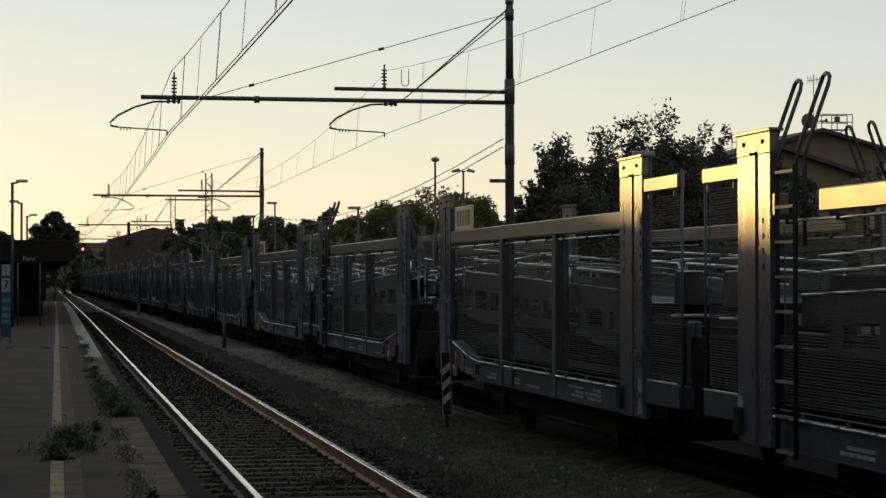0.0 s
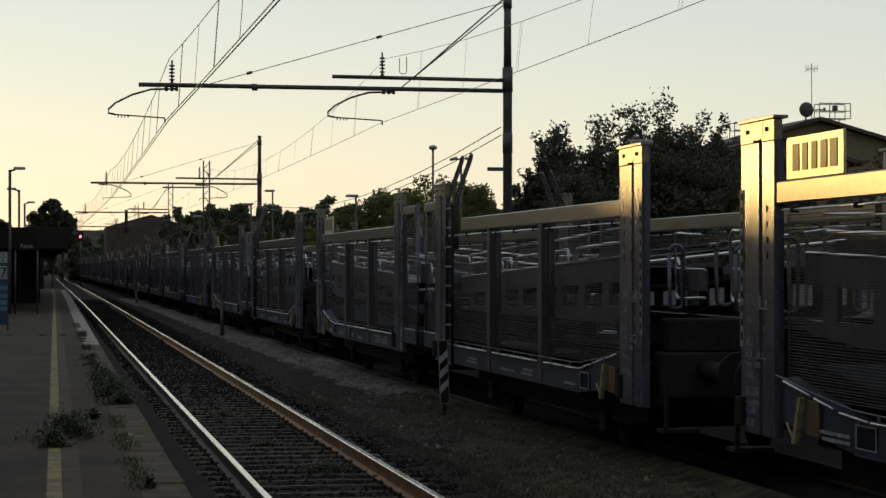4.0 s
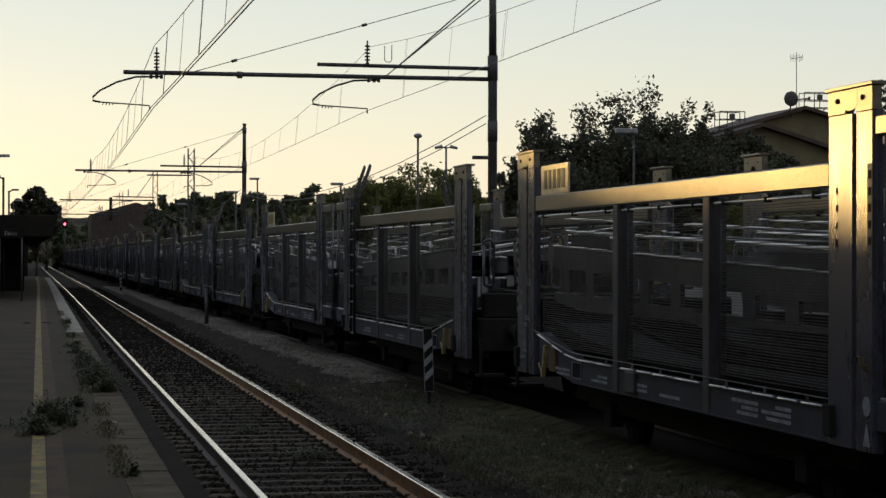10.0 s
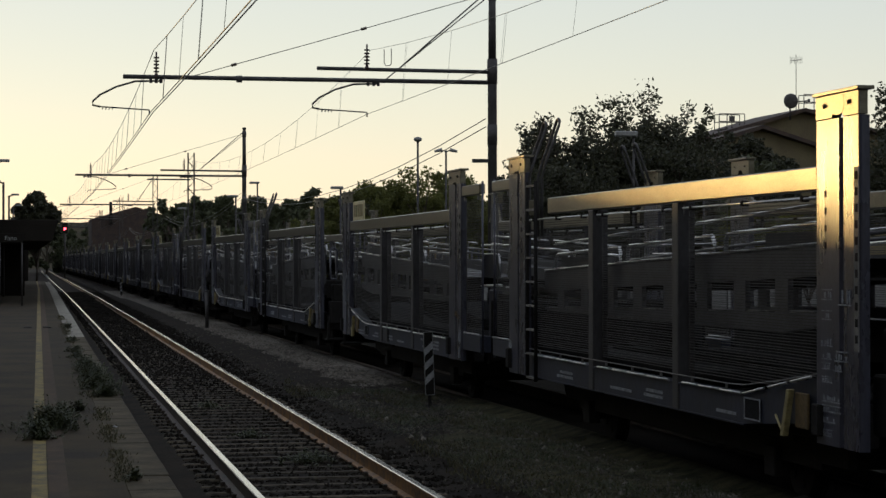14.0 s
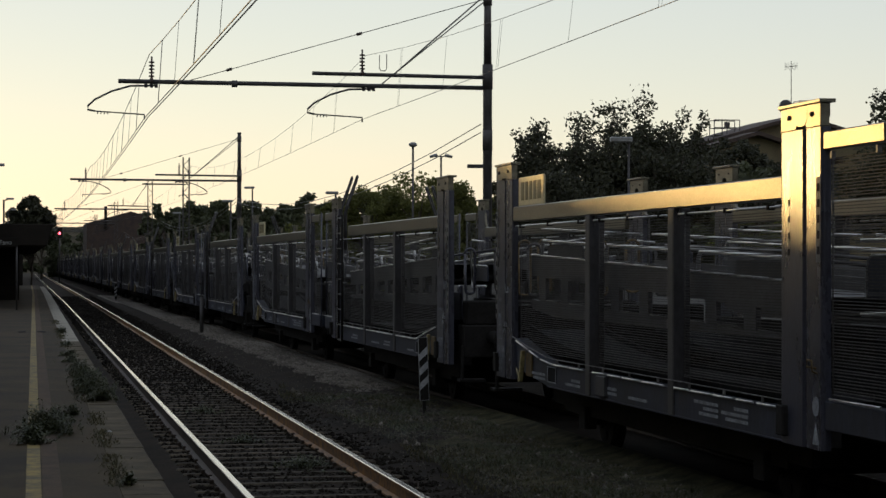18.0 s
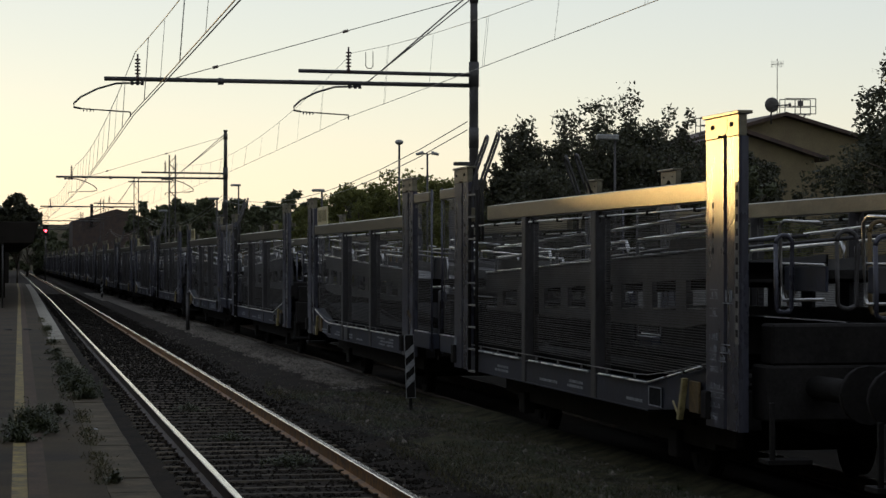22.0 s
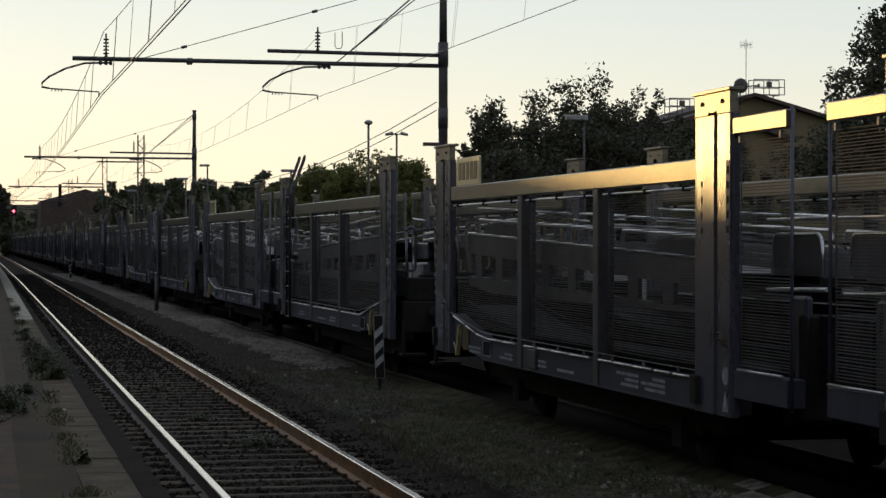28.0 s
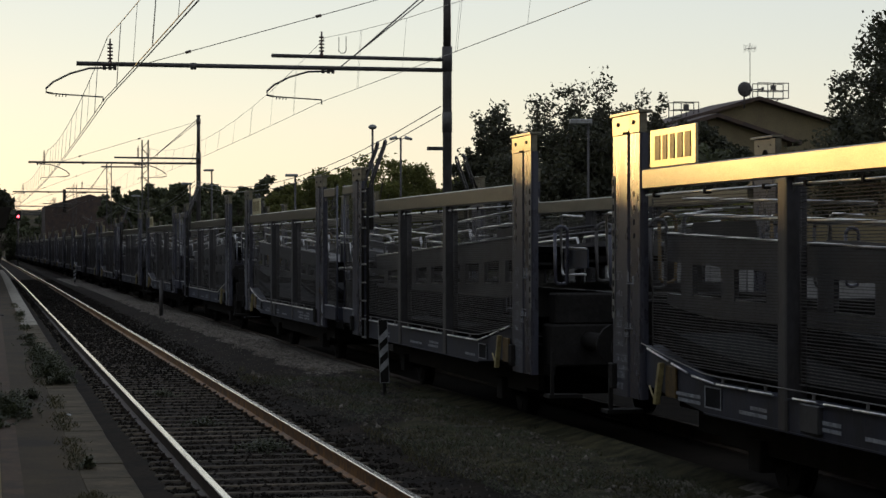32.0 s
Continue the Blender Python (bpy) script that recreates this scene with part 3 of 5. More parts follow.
def wagon():
    w = thing("car_transporter_wagon", "empty blue double-deck car transporter wagon with louvred sides", "freight wagon", group="wagons of the train")
    ends = (0.0, 10.86, 14.83, 25.45)            # near edge of each column
    halves = ((0.92, 10.86), (15.75, 25.45))
    ribs = ((4.55, 7.66), (18.69, 21.74))
    for s in (-1, 1):
        col, cap = mesh_of("column", column_bm(s), M_COL), mesh_of("cap", cap_bm(s), M_ALU)
        b1, b2, tab = mesh_of("bolt", bolt_bm(s, 0.20, 3.185), M_POLE), mesh_of("bolt", bolt_bm(s, 0.70, 3.185), M_POLE), mesh_of("tab", tab_bm(s), M_ALU)
        for i, y in enumerate(ends):
            c = part("column", col, None, w, at=(0, y, 0))
            if s > 0:
                c.location.y += 0.1
                c.scale.y = 0.78
            part("cap", cap, None, c, "bare metal cap with two bolts")
            part("bolt", b1, None, c)
            part("bolt", b2, None, c)
            part("tab", tab, None, c)
            if s > 0:
                for way, yy in ((-1, 0.0), (1, 0.92)):
                    part("gusset", gusset_bm(1.385, 1.42, yy, way), M_ALU, c, "curved corner plate beside the column head")
        # perforated strip on the column faces
        for y in (ends[0], ends[2], ends[3] + 0.8):
            bm = bmesh.new()
            x0, x1 = sorted((s * (NEAR + 0.001), s * (NEAR + 0.008)))
            z0 = 2.05 if y == ends[2] else 1.35
            box(bm, x0, x1, 0.015, 0.105, z0, 2.7)
            z = z0 + 0.06
            xx0, xx1 = sorted((s * (NEAR + 0.006), s * (NEAR + 0.011)))
            while z < 2.66:
                box(bm, xx0, xx1, 0.03, 0.08, z, z + 0.06, 1)
                z += 0.12
            part("perforated_strip", bm, (M_LIP, M_DARK), w, "pale perforated metal strip", at=(0, y, 0))
        # rows of small square holes near the column tops
        x0, x1 = sorted((s * (NEAR + 0.001), s * (NEAR + 0.003)))
        row = mesh_of("punched_strip", boxes(*[(x0, x1, -0.02, 0.02, z - 0.025, z + 0.025) for z in (2.52, 2.39, 2.26, 2.13)]), M_NEAR_BLACK)
        for y, dy in zip(ends, (0.70, 0.2, 0.72, 0.2)):
            part("punched_strip", row, None, w, at=(0, y + dy, 0), kind="stuff")
        # dark plates with a pale frame on the canted sill ends
        for y in (2.25, 23.25):
            x0, x1 = sorted((s * (NEAR - 0.019), s * (NEAR - 0.012)))
            pl = part("plate", boxes((x0, x1, y, y + 0.42, 0.68, 0.865)), M_NEAR_BLACK, w, "dark plate with a pale frame")
            xx0, xx1 = sorted((s * (NEAR - 0.012), s * (NEAR - 0.009)))
            part("frame", boxes((xx0, xx1, y, y + 0.42, 0.68, 0.692), (xx0, xx1, y, y + 0.42, 0.853, 0.865), (xx0, xx1, y, y + 0.02, 0.694, 0.851), (xx0, xx1, y + 0.4, y + 0.42, 0.694, 0.851)), M_MARK, pl)
        for (a, b), rr in zip(halves, ribs):
            x0, x1 = sorted((s * 1.36, s * (NEAR - 0.01)))
            bm = bmesh.new()
            ends_at = (a, 9.75) if a < 5 and s < 0 else (16.62, b) if a > 5 and s > 0 else (a, b)
            box(bm, x0, x1, *ends_at, 2.555, 2.74)
            part("top_beam", bevelled(bm, 0.012), M_ALU, w, "bare metal top beam")
            if ends_at != (a, b):
                stub = (b - 0.14, b) if a < 5 else (a, a + 0.14)
                part("beam_stub", boxes((x0, x1, *stub, 2.555, 2.74), bevel=0.008), M_ALU, w, "short end of the top beam at the column")
            # sill with canted ends
            bm = bmesh.new()
            e0, e1 = a + (1.75 if a < 5 else 0.0), b - (1.75 if a > 5 else 0.0)
            xs = sorted((s * 1.30, s * (NEAR - 0.02)))
            q = [(1.30, 0.622), (NEAR - 0.008, 0.622), (NEAR - 0.008, 0.636), (NEAR - 0.02, 0.636), (NEAR - 0.02, 0.866), (NEAR - 0.006, 0.866), (NEAR - 0.006, 0.884), (1.30, 0.884)]
            lo, hi = [bm.verts.new((s * x, e0, z)) for x, z in q], [bm.verts.new((s * x, e1, z)) for x, z in q]
            bm.faces.new(lo), bm.faces.new(hi)
            for k in range(8):
                bm.faces.new((lo[k], lo[(k + 1) % 8], hi[(k + 1) % 8], hi[k]))
            part("sill", bm, M_SILL, w, "blue side sill")
            bm = bmesh.new()
            ya, yb = (a, e0) if a < 5 else (e1, b)
            v = box(bm, xs[0], xs[1], ya, yb, 0.635, 0.884)
            for q in v:
                if abs(q.co.y - (a if a < 5 else b)) < 0.01:
                    q.co.z += 0.24 if q.co.z > 0.8 else 0.13
                    q.co.x -= s * 0.03
            part("sill_end", bm, M_SILL, w, "canted end of the side sill")
            # rod over the sill, bent up at the wagon's end, on small brackets
            tip = a if a < 5 else b
            bend = e0 if a < 5 else e1
            half = 0.5 * (tip + bend)
            line = [(tip, 1.145), (half, 1.045), (bend, 0.965), (bend + (0.4 if a < 5 else -0.4), 0.955), (b if a < 5 else a, 0.955)]
            part("screen_rod", tubes(([(s * (NEAR - 0.005), y, z) for y, z in line], 0.006), n=5), M_LIP, w, "thin rod along the foot of the screens")
            bm = bmesh.new()
            y = (e0 if a < 5 else a) + 0.45
            while y < (b if a < 5 else e1):
                box(bm, *sorted((s * (NEAR - 0.02), s * (NEAR + 0.004))), y - 0.005, y + 0.005, 0.885, 0.958)
                y += 1.0
            part("rod_bracket", bm, M_LIP, w, "small brackets of the screen rod", kind="stuff")
            edges = [a] + list(rr) + [b]
            for j in range(3):
                y0, y1 = edges[j] + (0.18 if j else 0.0), edges[j + 1]
                part("louvre_screen", slats_bm(s, y0 + 0.03, y1 - 0.03, 0.99, 2.47, 1.37, j + int(a)), M_SLAT, w, "dark horizontal louvre slats")
                rng = random.Random(j + 7)
                bits = [((s * 1.44, y0 + 0.08, 2.50 + rng.uniform(-0.01, 0.01)), (s * 1.44, y1 - 0.08, 2.50))]

                # Dashes along the sill's top edge are painted-in highlights, drawn as bright tubes.
                def lip(y):
                    d = (a + 1.75 - y) if a < 5 else (y - b + 1.75)
                    return 0.892 + 0.24 / 1.75 * max(0.0, d)
                yy = y0 + 0.1
                while yy < y1 - 0.3:
                    ln = min(rng.uniform(0.4, 0.75), y1 - 0.05 - yy)
                    bits.append(((s * 1.472, yy, lip(yy)), (s * 1.472, yy + ln, lip(yy + ln))))
                    yy += ln + rng.uniform(0.06, 0.14)
                bm = bmesh.new()
                for p, q in bits:
                    tube_bm(bm, [p, q], 0.011, 6)
                part("tie_rod", bm, M_ROD, w, "bright tie rod and painted highlight dashes on the sill edge", kind="stuff")
                bm = bmesh.new()
                for yy in (y0 + 0.35, (y0 + y1) / 2, y1 - 0.35):
                    box(bm, min(s * 1.40, s * 1.46), max(s * 1.40, s * 1.46), yy - 0.022, yy + 0.022, 2.475, 2.52)
                part("catch", bm, M_DARK, w, "small dark screen catches", kind="stuff")
            for y in rr:
                bm = bmesh.new()
                box(bm, *sorted((s * 1.30, s * (NEAR - 0.005))), y, y + 0.03, 0.632, 2.555)
                box(bm, min(s * 1.44, s * (NEAR - 0.005)), max(s * 1.44, s * (NEAR - 0.005)), y + 0.03, y + 0.19, 0.632, 2.555)
                box(bm, min(s * 1.40, s * 1.44), max(s * 1.40, s * 1.44), y + 0.165, y + 0.19, 0.632, 2.555)
                g = bmesh.new()
                q = [(y - 0.004, 2.555), (y - 0.075, 2.555), (y - 0.004, 2.43)]
                lo, hi = [g.verts.new((s * 1.405, *v)) for v in q], [g.verts.new((s * 1.415, *v)) for v in q]
                g.faces.new(lo), g.faces.new(hi)
                for k in range(3):
                    g.faces.new((lo[k], lo[(k + 1) % 3], hi[(k + 1) % 3], hi[k]))
                part("rib_bracket", g, M_LIP, w, "small pale corner plate at the rib's head")
                part("rib", bevelled(bm, 0.006), M_BLUE, w, "vertical side rib")
            part("deck_girder", girder_bm(s, a + 0.13, b - 0.13), M_FRAME, w, "grey-blue deck girder with a row of openings")
            part("girder_lip", sill_lips_bm(s, a + 0.13, b - 0.13), M_LIP, w, "pale lower rims of the girder openings", kind="stuff")
        # screens at the joint
        for a, b in ((11.78, 12.84), (13.63, 14.83)):
            x0, x1 = sorted((s * 1.38, s * (NEAR - 0.01)))
            part("joint_beam", boxes((x0, x1, a, b, 2.90, 3.04), bevel=0.01), M_ALU, w, "short bare metal beam at the joint")
            part("louvre_screen", slats_bm(s, a + 0.03, b - 0.03, 1.05, 2.85, 1.40, int(a)), M_SLAT, w)
            part("hook", boxes(*[(min(s * 1.42, s * 1.452), max(s * 1.42, s * 1.452), y - 0.018, y + 0.018, 2.83, 2.885) for y in (a + 0.16, b - 0.14)]), M_LIP, w, "two small bright screen hooks", kind="stuff")
            part("joint_sill", boxes((min(s * 1.3, s * 1.45), max(s * 1.3, s * 1.45), a, b, 0.78, 1.0), bevel=0.008), M_SILL, w, "short sill at the joint")
        for y in (12.86, 13.61):
            part("joint_post", tubes(([(s * 1.42, y, 0.75), (s * 1.42, y, 3.07)], 0.015), n=8), M_COL, w)
        for ya in (11.8, 13.7):
            part("tie_rod", tubes(([(s * 1.46, ya, 1.02), (s * 1.46, ya + 1.0, 1.02)], 0.011), n=5), M_ROD, w)
        # blue end plates with rounded corners at the joint
        for ya, yb in ((11.9, 13.0), (13.55, 14.6)):
            bm = bmesh.new()
            pr = [(ya, 1.78), (yb, 1.78), (yb, 2.0), (yb - 0.03, 2.07), (yb - 0.09, 2.1), (ya + 0.09, 2.1), (ya + 0.03, 2.07), (ya, 2.0)]
            lo, hi = [bm.verts.new((s * 1.18, *q)) for q in pr], [bm.verts.new((s * 1.2, *q)) for q in pr]
            bm.faces.new(lo), bm.faces.new(hi)
            for k in range(8):
                bm.faces.new((lo[k], lo[(k + 1) % 8], hi[(k + 1) % 8], hi[k]))
            ep = part("end_plate", bm, M_SILL, w, "dark blue plate with rounded corners at the joint")
            part("edge_tube", tubes(([(s * 1.2, y, z) for y, z in pr[1:] + pr[:1]], 0.014), n=6), M_ROD, ep)
            # This board is added to hide the pale yard behind the dark joint.
            part("joint_blackout", boxes((min(s * 1.06, s * 1.1), max(s * 1.06, s * 1.1), ya - 0.1, yb + 0.1, 0.86, 1.48), bevel=0.01), M_NEAR_BLACK, w, "dark board added to black out the joint")
            part("joint_panel", boxes((min(s * 1.15, s * 1.22), max(s * 1.15, s * 1.22), ya + 0.3, ya + 0.62, 0.95, 1.62), bevel=0.02), M_COL, w, "dark blue upright box at the joint")
            part("guide_rail", tubes(([(s * 1.2, ya - 0.1, 2.22), (s * 1.2, yb + 0.1, 2.22)], 0.016), ([(s * 1.2, ya - 0.1, 1.68), (s * 1.2, yb + 0.1, 1.66)], 0.02), n=6), M_ROD, w)
        # ladder, at opposite columns of the joint on the two sides
        l0, l1 = (10.18, 10.62) if s < 0 else (15.75, 16.19)
        ld = part("ladder", tubes(*[([(s * 1.50, y, 0.58), (s * 1.50, y, 2.95)], 0.022) for y in (l0, l1)], n=8), M_DARK, w, "dark steel ladder")
        rg = mesh_of("rung", boxes((-0.02, 0.02, l0, l1, -0.012, 0.012)), M_LIP)
        for i in range(9):
            part("rung", rg, None, ld, at=(s * 1.50, 0, 0.62 + 0.285 * i))
        for y in (10.25, 10.92) if s < 0 else (16.12, 15.45):
            part("grab_rail", hairpin_bm(s, y), M_POLE, w, "bent dark grab rail above the ladder")
        # sign board
        if s < 0:
            x0, x1 = sorted((s * 1.40, s * 1.425))
            bd = part("sign_board", boxes((x0, x1, 24.0, 25.3, 2.745, 3.09), bevel=0.006), M_BOARD, w, "cream board with olive shapes")
            xx0, xx1 = sorted((s * 1.425, s * 1.431))
            for i, wd in enumerate((0.15, 0.12, 0.12, 0.14, 0.16)):
                yc = 24.64 + (2 - i) * 0.215
                part("olive_shape", boxes((xx0, xx1, yc - wd / 2, yc + wd / 2, 2.81, 3.03)), M_OLIVE, bd)
        # levers and plates
        for y in (1.42, 24.75):
            bm = bmesh.new()
            v = box(bm, min(s * 1.47, s * 1.52), max(s * 1.47, s * 1.52), y - 0.035, y + 0.035, 0.62, 1.0)
            for q in v:
                if q.co.z < 0.8:
                    q.co.y += 0.15
            tube_bm(bm, [(s * 1.50, y + 0.15, 0.63), (s * 1.50, y + 0.34, 0.78)], 0.012, 5)
            part("brake_lever", bevelled(bm, 0.006), M_YELLOW, w, "pale yellow locking lever")
            part("lever_plate", boxes((min(s * 1.44, s * 1.466), max(s * 1.44, s * 1.466), y - 0.30, y - 0.02, 0.70, 0.98), bevel=0.008), M_TAN, w, "brown plate beside the lever")
        rng = random.Random(21)
        for y in (2.9, 5.1, 6.2, 8.6, 16.6, 17.4, 19.6, 20.7, 22.2, 23.8):
            bm = bmesh.new()
            xx0, xx1 = sorted((s * (NEAR - 0.019), s * (NEAR - 0.014)))
            for r in range(rng.randint(1, 3)):
                z = 0.69 + 0.05 * r
                box(bm, xx0, xx1, y, y + rng.uniform(0.35, 0.8), z, z + 0.028)
            part("marking", bm, M_MARK, w, "faded white unreadable marking", kind="stuff")
        for y in (ends[1] + 0.75, ends[2] + 0.05):
            bm = bmesh.new()
            xx0, xx1 = sorted((s * (NEAR + 0.002), s * (NEAR + 0.006)))
            v = [bm.verts.new((xx0, y, 0.66)), bm.verts.new((xx0, y + 0.14, 0.66)), bm.verts.new((xx0, y + 0.07, 0.83))]
            q = [bm.verts.new((xx1, p.co.y, p.co.z)) for p in v]
            bm.faces.new(v), bm.faces.new(q)
            tube_bm(bm, [(xx0, y + 0.07, 0.95), (xx1, y + 0.07, 0.95)], 0.075, 12)
            part("marking", bm, M_MARK, w, "white triangle and disc marking", kind="stuff")
        for y in (ends[0] + 0.3, ends[3] + 0.3):
            bm = bmesh.new()
            xx0, xx1 = sorted((s * (NEAR + 0.002), s * (NEAR + 0.005)))
            pen = random.Random(int(y * 10))
            for ya, yb, za, zb in ((0.56, 0.78, 1.715, 1.80), (0.17, 0.44, 1.68, 1.82), (0.57, 0.78, 1.565, 1.64), (0.56, 0.80, 1.365, 1.44), (0.58, 0.78, 1.265, 1.335), (0.24, 0.50, 1.26, 1.34),
                                   (0.60, 0.78, 1.19, 1.245), (0.36, 0.54, 1.185, 1.25), (0.56, 0.78, 1.09, 1.14), (0.40, 0.78, 0.945, 1.01), (0.38, 0.78, 0.87, 0.925), (0.50, 0.84, 0.79, 0.85), (0.56, 0.80, 0.685, 0.74)):
                ya, yb = ya + y - 0.3, yb + y - 0.3
                box(bm, xx0, xx1, ya, yb, za, za + 0.011)
                if pen.random() < 0.6:
                    box(bm, xx0, xx1, ya, yb, zb - 0.009, zb)
                q = ya + 0.02
                while q < yb - 0.03:
                    e = pen.uniform(0.015, 0.035)
                    if pen.random() < 0.8:
                        box(bm, xx0, xx1, q, q + e, za + 0.016, za + 0.016 + (zb - za - 0.028) * pen.uniform(0.5, 1.0))
                    q += e + pen.uniform(0.008, 0.03)
            part("marking", bm, M_MARK, w, "columns of small white unreadable markings", kind="stuff")
        for y in ends:
            part("catch", boxes((min(s * 1.45, s * 1.52), max(s * 1.45, s * 1.52), y + 0.75, y + 0.9, 0.68, 0.92), bevel=0.01), M_DARK, w)
        part("handle", tubes(([(s * 1.46, 14.92, 1.20), (s * 1.51, 14.93, 1.22), (s * 1.515, 14.93, 1.30), (s * 1.51, 15.04, 1.305), (s * 1.51, 15.05, 1.25), (s * 1.46, 14.94, 1.24)], 0.009), n=5), M_TAN, w)
        part("cabinet", boxes((min(s * 1.4, s * 1.49), max(s * 1.4, s * 1.49), 21.05, 21.42, 0.66, 0.872), bevel=0.01), M_DECK, w, "grey equipment box on the sill")
        # loops and side panels at the wagon ends
        for y, x, z0, z1, r, m in ((-0.5, 1.27, 1.62, 2.25, 0.07, M_COL), (-1.05, 0.95, 1.66, 2.28, 0.085, M_POLE), (-0.75, 0.55, 1.6, 2.36, 0.09, M_TAN),
                                   (27.0, 1.24, 1.62, 2.22, 0.07, M_COL), (26.85, 0.86, 1.62, 2.3, 0.085, M_POLE), (27.35, 0.6, 1.66, 2.36, 0.09, M_TAN)):
            part("hoop_rail", hoop_bm(s * x, y, z0, z1, r), m, w, "bent steel handrail loop")
        for y0, y1 in ((-1.15, -0.22), (26.6, 27.5)):
            x0, x1 = sorted((s * 1.14, s * 1.165))
            ep = part("end_panel", boxes((x0, x1, y0, y1, 1.80, 2.0), bevel=0.008), M_SILL, w, "blue panel at the wagon's end")
            part("edge_tube", tubes(([(s * 1.17, y0, 2.01), (s * 1.17, y1, 2.02)], 0.013), n=6), M_ROD, ep)
            part("end_rail", tubes(([(s * 1.2, y0, 2.34), (s * 1.2, y1 - 0.1, 2.37), (s * 1.2, y1, 2.33), (s * 1.19, y1 + 0.01, 2.0), (s * 1.18, y1, 1.76), (s * 1.18, y1 - 0.04, 1.72), (s * 1.18, y0, 1.74)], 0.015), n=6), M_ROD, w)
    # decks
    for a, b in halves:
        first = a < 5
        lo, hi = (a, b) if first else (b, a)
        bm = bmesh.new()
        for x0, x1 in ((-1.25, -0.35), (0.35, 1.25)):
            prev = None
            for i in range(13):
                f = i / 12
                y = a + (b - a) * f
                g = 1 - f if first else f
                z = 0.93 + 0.30 * max(0.0, (g - 0.62) / 0.38) ** 1.6
                ring = [bm.verts.new(p) for p in ((x0, y, z - 0.03), (x1, y, z - 0.03), (x1, y, z + 0.06), (x1 - 0.03, y, z + 0.06), (x1 - 0.03, y, z), (x0 + 0.03, y, z), (x0 + 0.03, y, z + 0.06), (x0, y, z + 0.06))]
                if prev:
                    for k in range(8):
                        bm.faces.new((prev[k], prev[(k + 1) % 8], ring[(k + 1) % 8], ring[k]))
                prev = ring
        # Darker than the upper deck: the shade inside the wagon is in its colour.
        part("lower_deck", bm, M_NEAR_BLACK, w, "worn lower wheel tracks with inner shade in their colour, bent up at the end")
        bm = bmesh.new()
        for x0, x1 in ((-1.22, -0.30), (0.30, 1.22)):
            prev = None
            for i in range(9):
                f = i / 8
                y = a + 0.1 + (b - a - 0.2) * f
                g = 1 - f if first else f
                z = rise(from_joint(y)) - 0.12
                ring = [bm.verts.new(p) for p in ((x0, y, z - 0.10), (x0 + 0.02, y, z - 0.10), (x0 + 0.02, y, z - 0.02), (x1 - 0.02, y, z - 0.02), (x1 - 0.02, y, z - 0.10), (x1, y, z - 0.10), (x1, y, z + 0.07), (x1 - 0.02, y, z + 0.07), (x1 - 0.02, y, z), (x0 + 0.02, y, z), (x0 + 0.02, y, z + 0.07), (x0, y, z + 0.07))]
                if prev:
                    for k in range(12):
                        bm.faces.new((prev[k], prev[(k + 1) % 12], ring[(k + 1) % 12], ring[k]))
                prev = ring
        part("upper_deck", bm, M_DECK, w, "sloping upper wheel tracks")
        def deck(y):
            return rise(from_joint(y)) - 0.12
        for sx in (-1, 1):
            for q0, q1 in ((a + 0.35, a + 3.1), (a + 3.45, a + 6.4), (a + 6.7, b - 0.35)):
                z0, z1 = deck(q0) + 0.30, deck(q1) + 0.30
                part("guide_rail", tubes(([(sx * 1.17, q0, z0 - 0.2), (sx * 1.17, q0, z0 - 0.06), (sx * 1.17, q0 + 0.06, z0), (sx * 1.17, q1 - 0.06, z1), (sx * 1.17, q1, z1 - 0.06), (sx * 1.17, q1, z1 - 0.2)], 0.021), n=7), M_ROD, w, "bright tubular guide rail with bent ends")
            for q0, q1 in ((a + 0.6, a + 2.1), (b - 2.2, b - 0.5)):
                bm = bmesh.new()
                xa, xb = sx * 1.13, sx * 1.145
                zz = deck((q0 + q1) / 2)
                pr = [(q0, zz + 0.10), (q1, zz + 0.10), (q1, zz + 0.21), (q1 - 0.04, zz + 0.25), (q0 + 0.04, zz + 0.25), (q0, zz + 0.21)]
                lo, hi = [bm.verts.new((xa, *q)) for q in pr], [bm.verts.new((xb, *q)) for q in pr]
                bm.faces.new(lo), bm.faces.new(hi)
                for k in range(6):
                    bm.faces.new((lo[k], lo[(k + 1) % 6], hi[(k + 1) % 6], hi[k]))
                part("chock_plate", bm, M_DECK, w, "dark plate with rounded corners beside the deck")
            part("guide_rail", tubes(([(sx * 1.19, a + 0.4, deck(a) + 0.44), (sx * 1.19, (a + b) / 2 - 0.3, (deck(a) + deck(b)) / 2 + 0.44)], 0.016), ([(sx * 1.19, (a + b) / 2 + 0.1, (deck(a) + deck(b)) / 2 + 0.44), (sx * 1.19, b - 0.4, deck(b) + 0.44)], 0.016), n=6), M_ROD, w, "bright upper hand rail along the deck")
            za, zb = deck(a) + 0.24, deck(b) + 0.24
            part("guide_rail", tubes(([(sx * 0.34, a + 0.5, za), (sx * 0.34, (a + b) / 2, (za + zb) / 2 + 0.03), (sx * 0.34, b - 0.5, zb)], 0.02), n=6), M_BLUE, w, "dull inner guide rail")
            part("girder_foot", tubes(([(sx * 1.235, y, foot(from_joint(y))) for y in [a + 0.2 + (b - a - 0.4) * i / 8 for i in range(9)]], 0.019), n=6), M_LIP, w, "pale foot flange of the deck girder")
            part("wheel_curb", tubes(([(sx * 1.27, a + 0.2, deck(a) + 0.125), (sx * 1.27, b - 0.2, deck(b) + 0.125)], 0.014), n=6), M_ROD, w)
        for i in range(6):
            y = a + 0.5 + (b - a - 1.2) * i / 5
